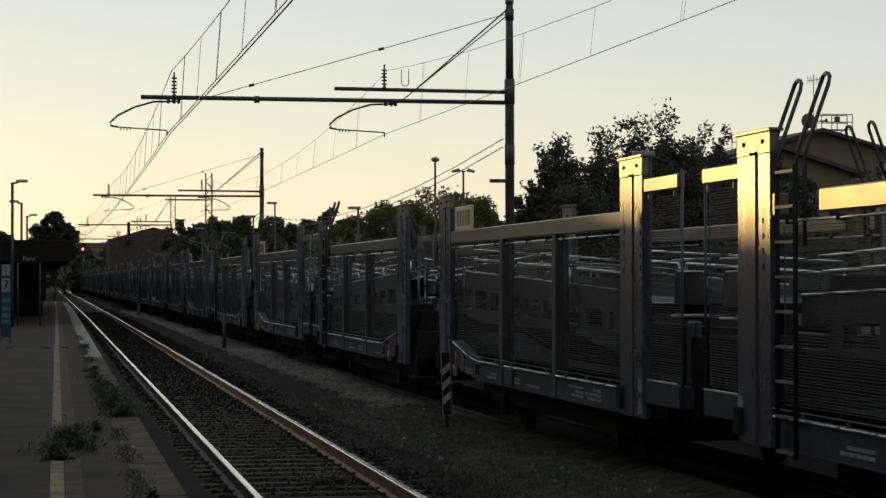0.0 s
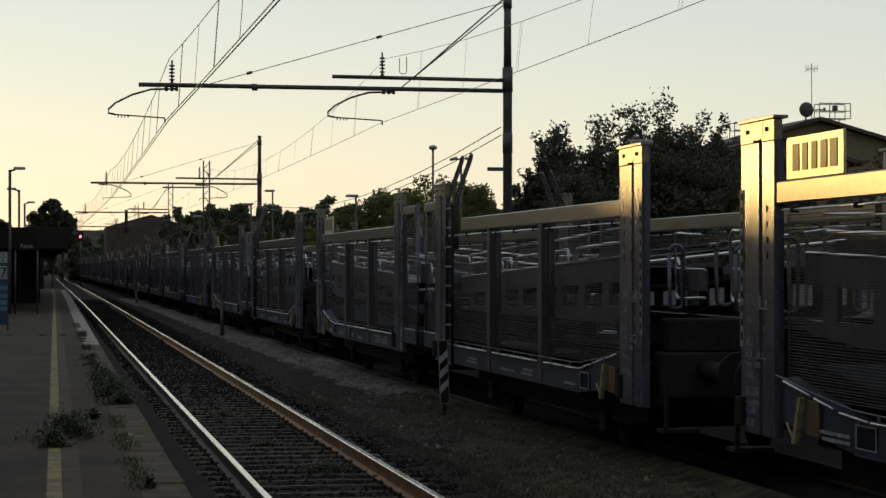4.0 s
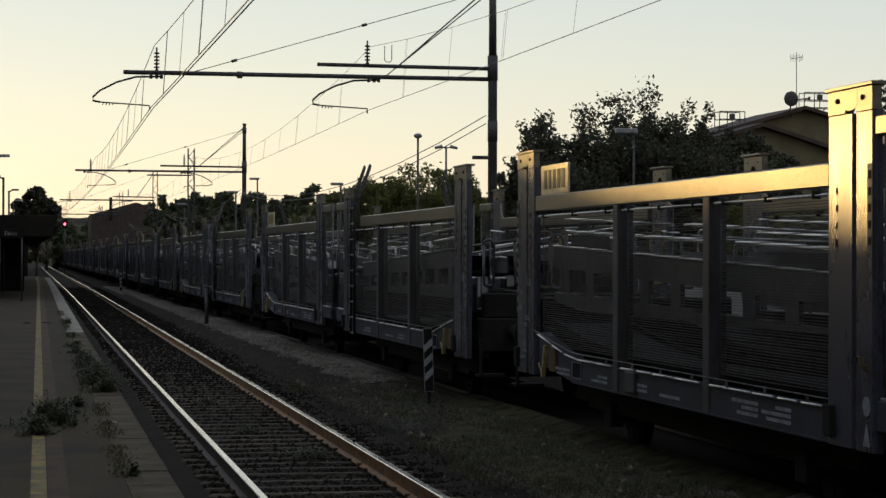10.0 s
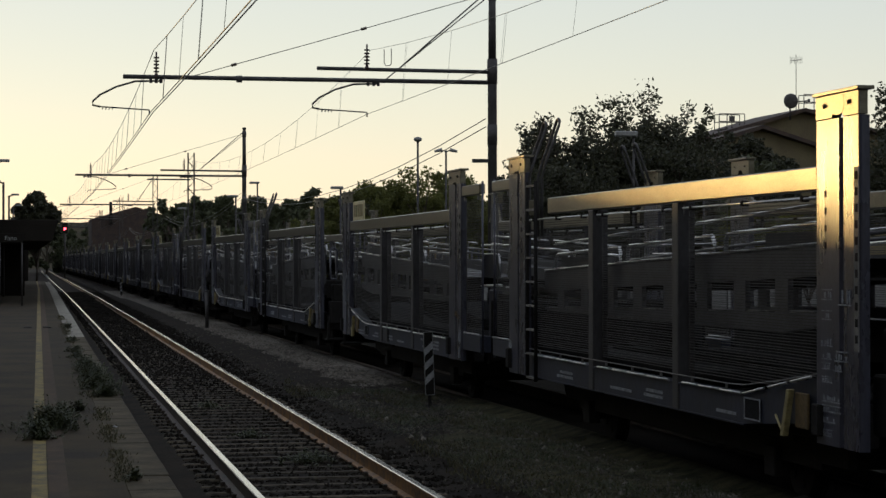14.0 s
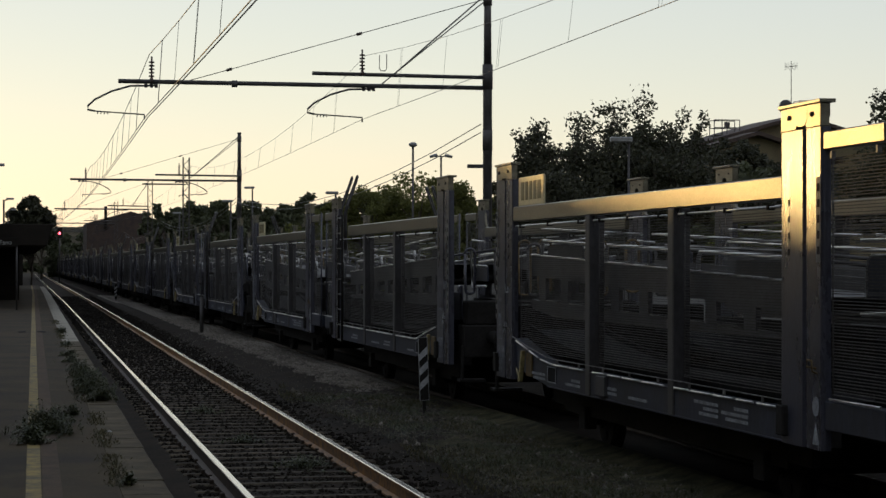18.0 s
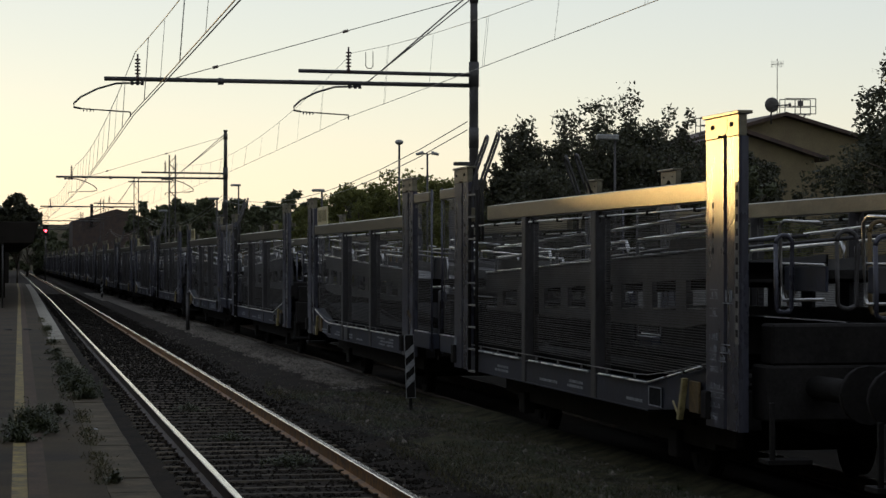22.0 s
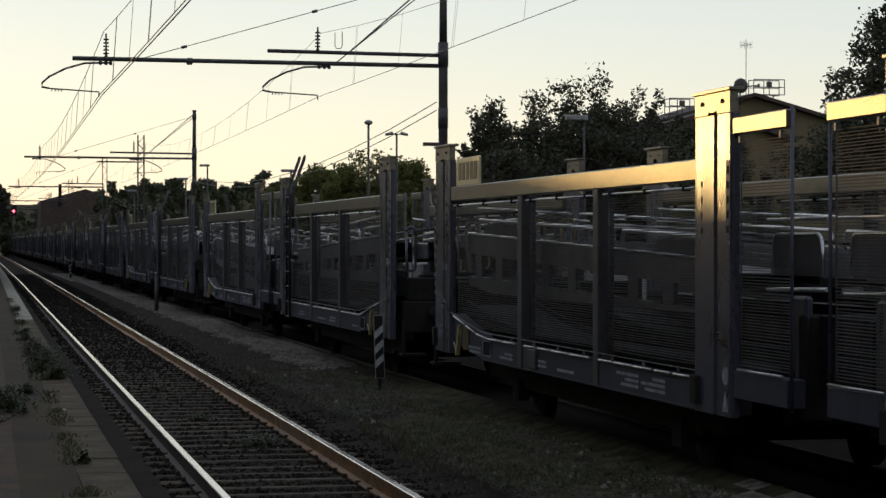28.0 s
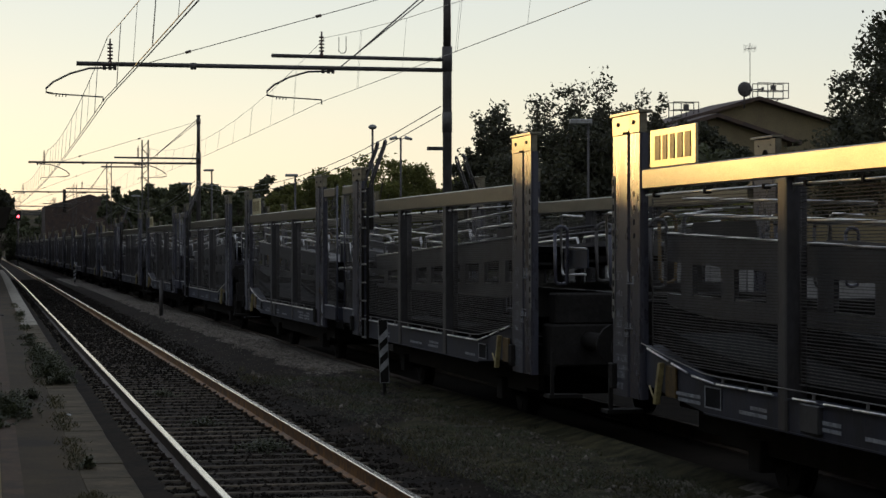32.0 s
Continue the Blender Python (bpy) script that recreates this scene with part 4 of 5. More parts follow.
            part("cross_member", boxes((-1.3, 1.3, y, y + 0.12, 0.72, 0.90)), M_DARK, w)
            part("cross_member", boxes((-1.22, 1.22, y, y + 0.08, deck(y) - 0.14, deck(y) - 0.06)), M_DARK, w)
        part("side_board", boxes((1.10, 1.14, a + 0.2, b - 0.2, 0.94, 1.40), bevel=0.008), M_DARK, w, "dark low board along the lower deck")
        for sx in (-1, 1):
            part("side_frame", boxes((min(sx * 0.98, sx * 1.05), max(sx * 0.98, sx * 1.05), a + 0.4, b - 0.4, 0.36, 0.70), bevel=0.01), M_DARK, w, "black side frame under the sill")
        for bx in ((-1.05, 1.05, a + 1.0, b - 1.0, 0.30, 0.55), (-0.5, 0.5, a - 0.6, b + 0.6, 0.555, 0.85), (-1.1, -0.95, a, b, 0.555, 0.9), (0.95, 1.1, a, b, 0.555, 0.9)):
            part("underframe_beam", boxes(bx, bevel=0.01), M_DARK, w, "black underframe beam")
    # Blocks added so that the gap at the joint stays black.
    for y in (12.5, 13.85):
        part("dark_block", boxes((-1.24, 1.24, y, y + 0.1, 0.66, 1.48), bevel=0.02), M_DARK, w, "low black block added to darken the joint")
    part("drawbar", boxes((-0.25, 0.25, 10.9, 15.7, 0.62, 0.92)), M_DARK, w, "black drawbar at the joint")
    for y in (12.0, 14.2):
        part("cross_beam", boxes((-1.2, 1.2, y, y + 0.15, 0.6, 0.95)), M_DARK, w, "black cross beam at the joint")
    for y, e in ((0.0, -1), (26.37, 1)):
        part("headstock", boxes((-1.3, 1.3, y - 0.2, y + 0.2, 0.72, 1.18), (-1.24, 1.24, y - 0.15, y + 0.15, 1.18, 1.52), bevel=0.02), M_DARK, w, "black end beam")
        for x in (-0.87, 0.87):
            bm = bmesh.new()
            tube_bm(bm, [(x, y + e * 0.2, 1.0), (x, y + e * 1.25, 1.0)], 0.10, 12)
            tube_bm(bm, [(x, y + e * 1.25, 1.0), (x, y + e * 1.32, 1.0)], 0.23, 16)
            part("buffer", bm, M_DARK, w, "round black buffer")
        part("coupling", tubes(([(0, y + e * 0.2, 0.95), (0, y + e * 0.7, 0.88), (0, y + e * 1.4, 0.9)], 0.05), ([(0.3, y + e * 0.2, 0.9), (0.28, y + e * 0.8, 0.5), (0.3, y + e * 1.4, 0.8)], 0.025), n=8), M_DARK, w, "screw coupling and air hose")
        part("step", boxes((-1.42, -1.05, y + e * 0.45 - 0.12, y + e * 0.45 + 0.12, 0.40, 0.44), (-1.40, -1.36, y + e * 0.45 - 0.1, y + e * 0.45 - 0.06, 0.40, 0.9), bevel=0.004), M_DARK, w, "shunter's step")
    # wheelsets
    bm = bmesh.new()
    for s in (-1, 1):
        tube_bm(bm, [(s * 0.69, 0, 0), (s * 0.72, 0, 0)], 0.36, 28)
        tube_bm(bm, [(s * 0.72, 0, 0), (s * 0.83, 0, 0)], 0.33, 28)
        for k in range(5):
            a = k * 2 * math.pi / 5
            tube_bm(bm, [(s * 0.83, math.cos(a) * 0.2, math.sin(a) * 0.2), (s * 0.845, math.cos(a) * 0.2, math.sin(a) * 0.2)], 0.05, 8)
    tube_bm(bm, [(-1.0, 0, 0), (1.0, 0, 0)], 0.08, 10)
    me = mesh_of("wheelset", bm, M_DARK)
    for y in WHEELS:
        ws = part("wheelset", me, None, w, "steel wheelset", at=(0, y, 0.28))
        for s in (-1, 1):
            part("axle_box", boxes((min(s * 0.98, s * 1.12), max(s * 0.98, s * 1.12), y - 0.14, y + 0.14, 0.16, 0.42), (min(s * 1.0, s * 1.1), max(s * 1.0, s * 1.1), y - 0.55, y + 0.55, 0.50, 0.56), bevel=0.01), M_DARK, w)
    return w


WHEELS = (3.0, 9.3, 17.3, 23.4)
FIRST = 95.05 - 3 * PITCH
WAGONS = [wagon()]
for k in range(1, 17):
    WAGONS.append(copy_thing(WAGONS[0], Matrix()))


# ---- overhead line ----
def sag(a, b, drop, n=10):
    a, b = Vector(a), Vector(b)
    return [tuple(a.lerp(b, i / n) - Vector((0, 0, drop * 4 * (i / n) * (1 - i / n)))) for i in range(n + 1)]


MASTS = [-5.4, 47.6, 103.0, 158.0, 213.0, 268.0]
MAST_X = 10.2


def mast(y, i):
    far = i > 2
    mx = MAST_X - 0.9 if far else MAST_X
    m = thing("catenary_mast", "slender lattice overhead line mast with cross arms" if far else "dark steel overhead line mast with two cross arms over the tracks", "catenary mast", (mx, y, -0.3), group="overhead line masts")
    bm = bmesh.new()
    if far:
        for sx in (-0.16, 0.16):
            box(bm, sx - 0.03, sx + 0.03, -0.03, 0.03, 0, 8.3)
        for k in range(20):
            d = 1 if k % 2 else -1
            tube_bm(bm, [(-0.16 * d, 0, 0.2 + k * 0.4), (0.16 * d, 0, 0.6 + k * 0.4)], 0.016, 4)
    else:
        tube_bm(bm, [(0, 0, 0), (0, 0, 6.55), (0, 0, 6.75)], 0.106, 12, 0.1)
        tube_bm(bm, [(0, 0, 6.75), (0, 0, 7.7), (0, 0, 8.45)], 0.09, 12, 0.078)
    part("pole", bm, M_POLE, m)
    for z0, z1, r in () if far else ((6.2, 6.75, 0.116), (4.85, 5.3, 0.112), (8.05, 8.3, 0.1), (8.42, 8.5, 0.095)):
        part("collar", tubes(([(0, 0, z0), (0, 0, z1)], r), n=12), M_POLE, m, "clamped collar")
    part("jumper_loop", tubes(([(-2.42, 0, 6.92), (-2.42, 0, 6.62), (-2.38, 0, 6.57), (-2.3, 0, 6.57), (-2.26, 0, 6.62), (-2.26, 0, 6.94)], 0.01), n=5), M_WIRE, m, "hanging jumper loop")
    t1 = TRACK1 + lean(y) - mx
    t2 = TRACK2 - mx
    bz, uz = 6.23, 6.47
    part("cross_arm", tubes(([(-0.05, 0, bz), (t1 - 0.78, 0, bz + 0.02)], 0.048), ([(t1 + 1.65, -0.0, bz), (t1 + 1.77, 0, bz)], 0.075), n=8), M_POLE, m, "long tubular cross arm")
    part("cross_arm", tubes(([(-0.05, 0, uz - 0.01), (t2 - 1.15, 0, uz + 0.02)], 0.042), n=8), M_POLE, m, "short upper cross arm")
    for tx, z in ((t1 - 0.12, bz), (t2 - 0.1, uz)):
        xi = tx + 0.05
        bm = bmesh.new()
        tube_bm(bm, [(xi, 0, z), (xi, 0, z + 0.56)], 0.02, 6)
        for q in range(5):
            tube_bm(bm, [(xi, 0, z + 0.12 + q * 0.075), (xi, 0, z + 0.15 + q * 0.075)], 0.06, 8)
        tube_bm(bm, [(xi, 0, z), (xi, 0, z + 0.1)], 0.06, 8, 0.03)
        part("insulator", bm, M_INSUL, m, "ribbed standing insulator")
    for tx in (t1 - 0.17, t2):
        d = (-1 if i % 2 == 1 else -0.4)
        bm = bmesh.new()
        e = 1 if i % 2 == 1 else -1
        x0, xe = tx + 0.2 * e, tx - 1.25 * e
        ct = tx - 0.05
        pts = [(x0, 0, bz - 0.06), (tx - 0.35 * e, 0, bz - 0.08), (tx - 0.75 * e, 0, bz - 0.2), (tx - 1.1 * e, 0, bz - 0.38), (xe, 0, bz - 0.52), (xe, 0, bz - 0.60), (tx - 1.1 * e, 0, bz - 0.63)]
        tube_bm(bm, pts, 0.024, 6)
        tube_bm(bm, [(tx - 1.1 * e, 0, bz - 0.63), (ct, 0, bz - 0.69), (ct + 0.0, 0, bz - 0.72), (ct, 0, bz - 0.79)], 0.016, 6)
        for q in range(4):
            xx = tx - (1.05 - q * 0.07) * e
            tube_bm(bm, [(xx, 0, bz - 0.66), (xx + 0.02, 0, bz - 0.665)], 0.035, 6)
        for xx in (x0, tx - 0.02, tx + 0.1):
            tube_bm(bm, [(xx, 0, bz - 0.11), (xx, 0, bz + 0.05)], 0.035, 6)
        part("registration_arm", bm, M_POLE, m, "curved registration arm")
    part("stay", tubes(([(-0.1, 0, 8.25), (t2 + 0.62, 0, uz)], 0.018), ([(-0.1, 0, 8.12), (t2 + 0.32, 0, bz)], 0.014), ([(-0.1, 0, 8.18), (t1 + 0.75, 0, bz + 0.06)], 0.009), n=5), M_WIRE, m, "stay rods to the arms")
    for f in (0.42, 0.86):
        p, q = (Vector((-0.1, 0, 8.18)).lerp(Vector((t1 + 0.75, 0, bz + 0.06)), g) for g in (f, f + 0.018))
        part("insulator", tubes(([p, q], 0.032), n=8), M_INSUL, m)
    part("lamp_bracket", boxes((-0.45, 0.0, -0.06, 0.06, 4.46, 4.54), bevel=0.01), M_POLE, m, "short bracket on the mast")
    return m


for i, y in enumerate(MASTS):
    mast(y, i)


def catenary(name, label, xs, z_con, z_mes, dip):
    """Messenger, contact wire and droppers of one track."""
    c = thing(name, label, "overhead wire", (0, 0, 0))
    mes, con, con2 = bmesh.new(), bmesh.new(), bmesh.new()
    for i in range(len(MASTS) - 1):
        y0, y1 = MASTS[i], MASTS[i + 1]
        a, b = (xs(y0, i) + 0.08, y0, z_mes), (xs(y1, i + 1) + 0.08, y1, z_mes)
        m = sag(a, b, dip, 12)
        k = sag((xs(y0, i), y0, z_con), (xs(y1, i + 1), y1, z_con), 0.06, 12)
        tube_bm(mes, m, 0.009 if "station" in label else 0.005, 5)
        tube_bm(con, k, 0.010 if "station" in label else 0.006, 5)
        if "station" in label:
            tube_bm(con2, [(p[0] + 0.06, p[1], p[2]) for p in k], 0.011, 5)
        dr = bmesh.new()
        for j in range(1, 12):
            p, q = m[j], k[j]
            tube_bm(dr, [p, q], 0.0045 if "station" in label else 0.0025, 4)
            if j % 2:
                tube_bm(dr, [(p[0], p[1] + 0.14, p[2]), (q[0], q[1] + 0.14, q[2])], 0.0042 if "station" in label else 0.0023, 4)
        part("dropper_wire", dr, M_WIRE, c, "thin dropper wires", kind="stuff")
    part("messenger_wire", mes, M_WIRE, c)
    part("contact_wire", con, M_WIRE, c)
    if "station" in label:
        part("contact_wire", con2, M_WIRE, c)


catenary("overhead_wires", "overhead wires of the station track", lambda y, i: TRACK1 + lean(y) - (0.2 if i % 2 else -0.05), 5.19, 6.53, 0.42)
catenary("overhead_wires", "overhead wires of the loop track", lambda y, i: TRACK2 - (0.05 if i % 2 else -0.45), 5.2, 6.6, 0.85)
for dz in (0.0, 0.18):
    bm = bmesh.new()
    for a, b in zip(MASTS[1:], MASTS[2:]):
        tube_bm(bm, sag((MAST_X - 0.15, a, 4.95 + dz), (MAST_X - 0.15, b, 4.95 + dz), 0.9, 10), 0.011, 5)
    single("feeder_cable", bm, M_WIRE, "dark feeder cable sagging between the masts", "cable", "feeder cables")


def lattice_mast(x, y, h):
    m = thing("lattice_mast", "slender steel lattice mast", "lattice mast", (x, y, -0.3), group="lattice masts")
    bm = bmesh.new()
    for sx in (-0.18, 0.18):
        for sy in (-0.15, 0.15):
            box(bm, sx - 0.03, sx + 0.03, sy - 0.03, sy + 0.03, 0, h)
    z = 0.2
    k = 1
    while z < h - 0.4:
        for sy in (-0.15, 0.15):
            tube_bm(bm, [(-0.18 * k, sy, z), (0.18 * k, sy, z + 0.4)], 0.016, 4)
        z += 0.4
        k = -k
    part("lattice", bm, M_POLE, m)
    part("cross_arm", tubes(([(0, 0, h - 1.6), (-2.6, 0, h - 1.6)], 0.05), n=6), M_POLE, m)


for x, y, h in ((9.9, 132.0, 8.7), (11.0, 240, 8.0)):
    lattice_mast(x, y, h)


# ---- striped markers and posts between the tracks ----
def striped_marker(x, y, z, h=1.0, tilt=-2.0):
    m = thing("striped_marker", "narrow black and white striped marker board on a post", "marker board", (x, y, z), group="striped markers")
    m.matrix_basis = pose(x, y, z, 0, tilt, 0)
    part("post", boxes((-0.022, 0.022, 0.0, 0.04, -0.1, 0.35), bevel=0.004), M_DARK, m)
    b = part("board", boxes((-0.061, 0.061, -0.02, 0.0, 0.12, h), bevel=0.004), M_DARK, m, "black board")
    for i in range(3):
        z0 = 0.26 + i * 0.204
        bm = bmesh.new()
        v = [bm.verts.new((xx, -0.024, zz)) for xx, zz in ((-0.06, z0), (0.06, z0 + 0.105), (0.06, z0 + 0.205), (-0.06, z0 + 0.10))]
        q = [bm.verts.new((p.co.x, -0.021, p.co.z)) for p in v]
        bm.faces.new(v), bm.faces.new(q)
        for k in range(4):
            bm.faces.new((v[k], v[(k + 1) % 4], q[(k + 1) % 4], q[k]))
        part("stripe", bm, M_WHITE, b, "white slanted stripe")
    part("rim", boxes((-0.067, -0.061, -0.025, 0.005, 0.12, h), (0.061, 0.067, -0.025, 0.005, 0.12, h), (-0.067, 0.067, -0.025, 0.005, h, h + 0.007), (-0.067, 0.067, -0.025, 0.005, 0.113, 0.12), bevel=0.0), M_LAMP, b)


striped_marker(5.655, 30.6, 0.0)
striped_marker(5.6, 128.0, -0.1)
p = thing("short_post", "thin grey metal post between the tracks", "post", (5.5, 67.0, -0.1))
part("pole", tubes(([(0, 0, -0.1), (0, 0, 1.15)], 0.06), n=8), M_POLE, p)
part("cap", tubes(([(0, 0, 1.15), (0, 0, 1.2)], 0.07), n=8), M_POLE, p)


# ---- platform furniture ----
def platform_lamp(x, y, way):
    l = thing("platform_lamp", "grey platform lamp with a flat head on a short arm", "lamp post", (x, y, 0.43), group="platform lamps")
    part("pole", tubes(([(0, 0, 0), (0, 0, 4.95)], 0.05), n=10), M_POLE, l)
    part("arm", tubes(([(0, 0, 4.9), (0.2 * way, 0, 4.97)], 0.035), n=8), M_POLE, l)
    part("lamp_head", boxes((min(0.12 * way, 0.52 * way), max(0.12 * way, 0.52 * way), -0.1, 0.1, 4.95, 5.05), bevel=0.02), M_LAMP, l)


for x, y, way in ((-0.945, 77.0, 1), (-0.8, 97.0, -1), (-0.68, 117.0, 1), (-0.55, 140.0, 1)):
    platform_lamp(x, y, way)

t = thing("information_totem", "narrow blue information totem with pale panels", "sign", (-0.86, 57.0, 0.43))
part("panel", boxes((-0.13, 0.13, -0.03, 0.03, 0.15, 2.0), bevel=0.008), M_BLUE_SIGN, t)
part("foot", boxes((-0.13, -0.09, -0.04, 0.04, 0, 0.15), (0.09, 0.13, -0.04, 0.04, 0, 0.15)), M_POLE, t)
for z in (1.03, 0.83, 0.66, 0.5):
    part("pale_panel", boxes((-0.1, 0.1, -0.038, -0.031, z, z + 0.1)), M_TEAL, t)
for z in (1.72, 1.3):
    part("number_panel", boxes((-0.1, 0.1, -0.038, -0.031, z, z + (0.27 if z > 1.5 else 0.34))), M_LAMP, t, "pale panel with dark numerals")


def lettering(text, size, material, parent, at):
    cu = bpy.data.curves.new("lettering", "FONT")
    cu.body, cu.size, cu.align_x, cu.extrude = text, size, "CENTER", 0.002
    tmp = bpy.data.objects.new("lettering", cu)
    scene.collection.objects.link(tmp)
    me = bpy.data.meshes.new_from_object(tmp.evaluated_get(bpy.context.evaluated_depsgraph_get()))
    bpy.data.objects.remove(tmp)
    me.materials.clear()
    me.materials.append(material)
    ob = new("lettering", me)
    ob.parent = parent
    ob.matrix_basis = pose(*at, 90, 0, 0)
    return ob


lettering("7", 0.36, M_DARK, t, (0, -0.041, 1.35))
lettering("1", 0.15, M_DARK, t, (0, -0.041, 1.87))
lettering("5", 0.15, M_DARK, t, (0, -0.041, 1.745))
t = thing("station_name_board", "dark station name board with pale lettering on two posts", "sign", (-0.39, 78.0, 0.43))
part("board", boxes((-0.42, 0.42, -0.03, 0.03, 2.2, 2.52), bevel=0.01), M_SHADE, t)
lettering("Fano", 0.22, M_LAMP, t, (0, -0.036, 2.28))
part("post", tubes(([(-0.38, 0.05, 0), (-0.38, 0.05, 2.5)], 0.03), n=8), M_POLE, t)
part("post", tubes(([(0.38, 0.05, 0), (0.38, 0.05, 2.5)], 0.03), n=8), M_POLE, t)


def shelter():
    s = thing("platform_canopy", "dark concrete platform canopy on posts", "canopy", (0, 0, 0.43))
    bm = bmesh.new()
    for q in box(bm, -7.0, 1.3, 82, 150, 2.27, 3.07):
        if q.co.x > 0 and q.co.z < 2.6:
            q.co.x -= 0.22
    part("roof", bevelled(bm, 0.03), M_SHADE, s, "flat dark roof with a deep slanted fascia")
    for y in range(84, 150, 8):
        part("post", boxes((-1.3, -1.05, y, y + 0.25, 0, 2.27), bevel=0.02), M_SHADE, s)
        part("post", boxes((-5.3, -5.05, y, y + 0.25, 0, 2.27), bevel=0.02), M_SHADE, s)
    b = thing("station_building", "dark blocks by the canopy and an added unseen wall", "building", (0, 0, 0.43))
    # Unseen high wall, added to keep sky light off the far wagons.
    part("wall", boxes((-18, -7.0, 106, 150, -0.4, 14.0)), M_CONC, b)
    # Dark blocks stand in for the blackness beneath and past the canopy.
    part("under_canopy_block", boxes((-3.2, 0.1, 100, 140, 0, 2.26)), M_SHADE, b, "dark block under the canopy")
    part("dark_block", boxes((-6.0, 0.44, 169, 180, -0.8, 2.9)), M_SHADE, b, "dark block added where the platform's end is black")


shelter()

# unseen blockers added around the station to shade the train and dim the sky
b = thing("station_house", "unseen wall added to shade the train's lower sides", "building", (0, 0, 0))
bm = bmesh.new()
# Top edge shaped to set how far down the columns the sun reaches.
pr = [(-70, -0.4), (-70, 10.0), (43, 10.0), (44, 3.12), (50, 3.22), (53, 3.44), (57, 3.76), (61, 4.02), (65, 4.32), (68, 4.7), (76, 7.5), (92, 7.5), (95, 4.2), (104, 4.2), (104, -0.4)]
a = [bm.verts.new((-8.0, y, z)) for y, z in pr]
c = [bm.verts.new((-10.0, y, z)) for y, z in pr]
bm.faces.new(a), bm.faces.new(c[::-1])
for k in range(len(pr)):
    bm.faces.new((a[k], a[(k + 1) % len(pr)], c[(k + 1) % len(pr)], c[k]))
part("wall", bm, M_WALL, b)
# Added out of view: cuts sky light from the right.
b = thing("apartment_house", "unseen block added to dim sky light beyond the loop track", "building", (0, 0, 0))
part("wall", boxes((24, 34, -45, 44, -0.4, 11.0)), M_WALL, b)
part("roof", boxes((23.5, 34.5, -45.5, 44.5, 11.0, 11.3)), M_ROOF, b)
# Added out of view: cuts sky light from the rear.
b = thing("warehouse", "unseen block added behind the camera to dim sky light", "building", (0, 0, 0))
part("wall", boxes((-30, 60, -75, -60, -0.4, 9.0)), M_CONC, b)
# Added out of view: keeps low sun and sky off the distant wagons.
b = thing("goods_shed", "long unseen block added to shade the far wagons", "building", (0, 0, 0))
part("wall", boxes((-24, -9.5, 152, 420, -0.4, 14.0)), M_CONC, b)
part("roof", boxes((-24.5, -9, 151.5, 420.5, 14.0, 14.3)), M_ROOF, b)
sg = thing("railway_signal", "railway signal showing red on a dark post", "signal", (4.9, 262.0, -0.3))
part("pole", tubes(([(0, 0, 0), (0, 0, 6.6)], 0.08), n=8), M_POLE, sg)
part("head", boxes((-0.35, 0.35, -0.1, 0.1, 5.4, 6.7), bevel=0.05), M_DARK, sg)
part("red_lens", tubes(([(0, -0.16, 5.95), (0, -0.11, 5.95)], 0.15), n=16), M_RED, sg, "glowing red lens")

sg = thing("railway_signal", "dark back of a railway signal on a post beyond the train", "signal", (9.9, 250.0, -0.3))
part("pole", tubes(([(0, 0, 0), (0, 0, 5.8)], 0.09), n=8), M_POLE, sg)
part("head", boxes((-0.3, 0.3, -0.12, 0.12, 4.7, 5.75), bevel=0.06), M_DARK, sg)
part("ladder", boxes((-0.2, -0.17, 0.3, 0.33, 0, 4.8), (0.17, 0.2, 0.3, 0.33, 0, 4.8)), M_POLE, sg)


# ---- lamp posts beyond the train ----
def street_lamp(x, y, h, style):
    l = thing("street_lamp", {"ball": "street lamp with a round head on a plain pole", "double": "street lamp with two drooping heads", "flat": "street lamp with one flat box head"}[style], "street lamp", (x, y, -0.3), group="street lamps")
    part("pole", tubes(([(0, 0, 0), (0, 0, h)], 0.04), n=8), M_POLE, l)
    if style == "ball":
        bm = bmesh.new()
        bmesh.ops.create_uvsphere(bm, u_segments=12, v_segments=8, radius=0.16)
        for v in bm.verts:
            v.co.z = v.co.z * 0.6 + h
        part("lamp_head", bm, M_LAMP, l)
    elif style == "double":
        for s in (-1, 1):
            part("arm", tubes(([(0, 0, h - 0.05), (s * 0.2, 0, h + 0.02)], 0.025), n=6), M_POLE, l)
            bm = bmesh.new()
            tube_bm(bm, [(s * 0.16, 0, h + 0.03), (s * 0.45, 0, h - 0.04)], 0.075, 8, 0.05)
            part("lamp_head", bm, M_LAMP, l)
    else:
        wd = 0.62 if y < 75 else 0.4
        part("lamp_head", boxes((-wd, 0.1, -0.14, 0.14, h - 0.04, h + (0.13 if y < 75 else 0.07)), bevel=0.03), M_LAMP, l)


for a in ((14.33, 80, 6.75, "ball"), (16.35, 85, 6.6, "double"), (19.75, 70, 6.4, "flat"), (11.55, 110, 6.15, "flat"), (9.9, 104, 5.3, "flat"), (12.6, 88, 5.2, "flat"), (9.0, 125, 5.2, "flat")):
    street_lamp(*a)


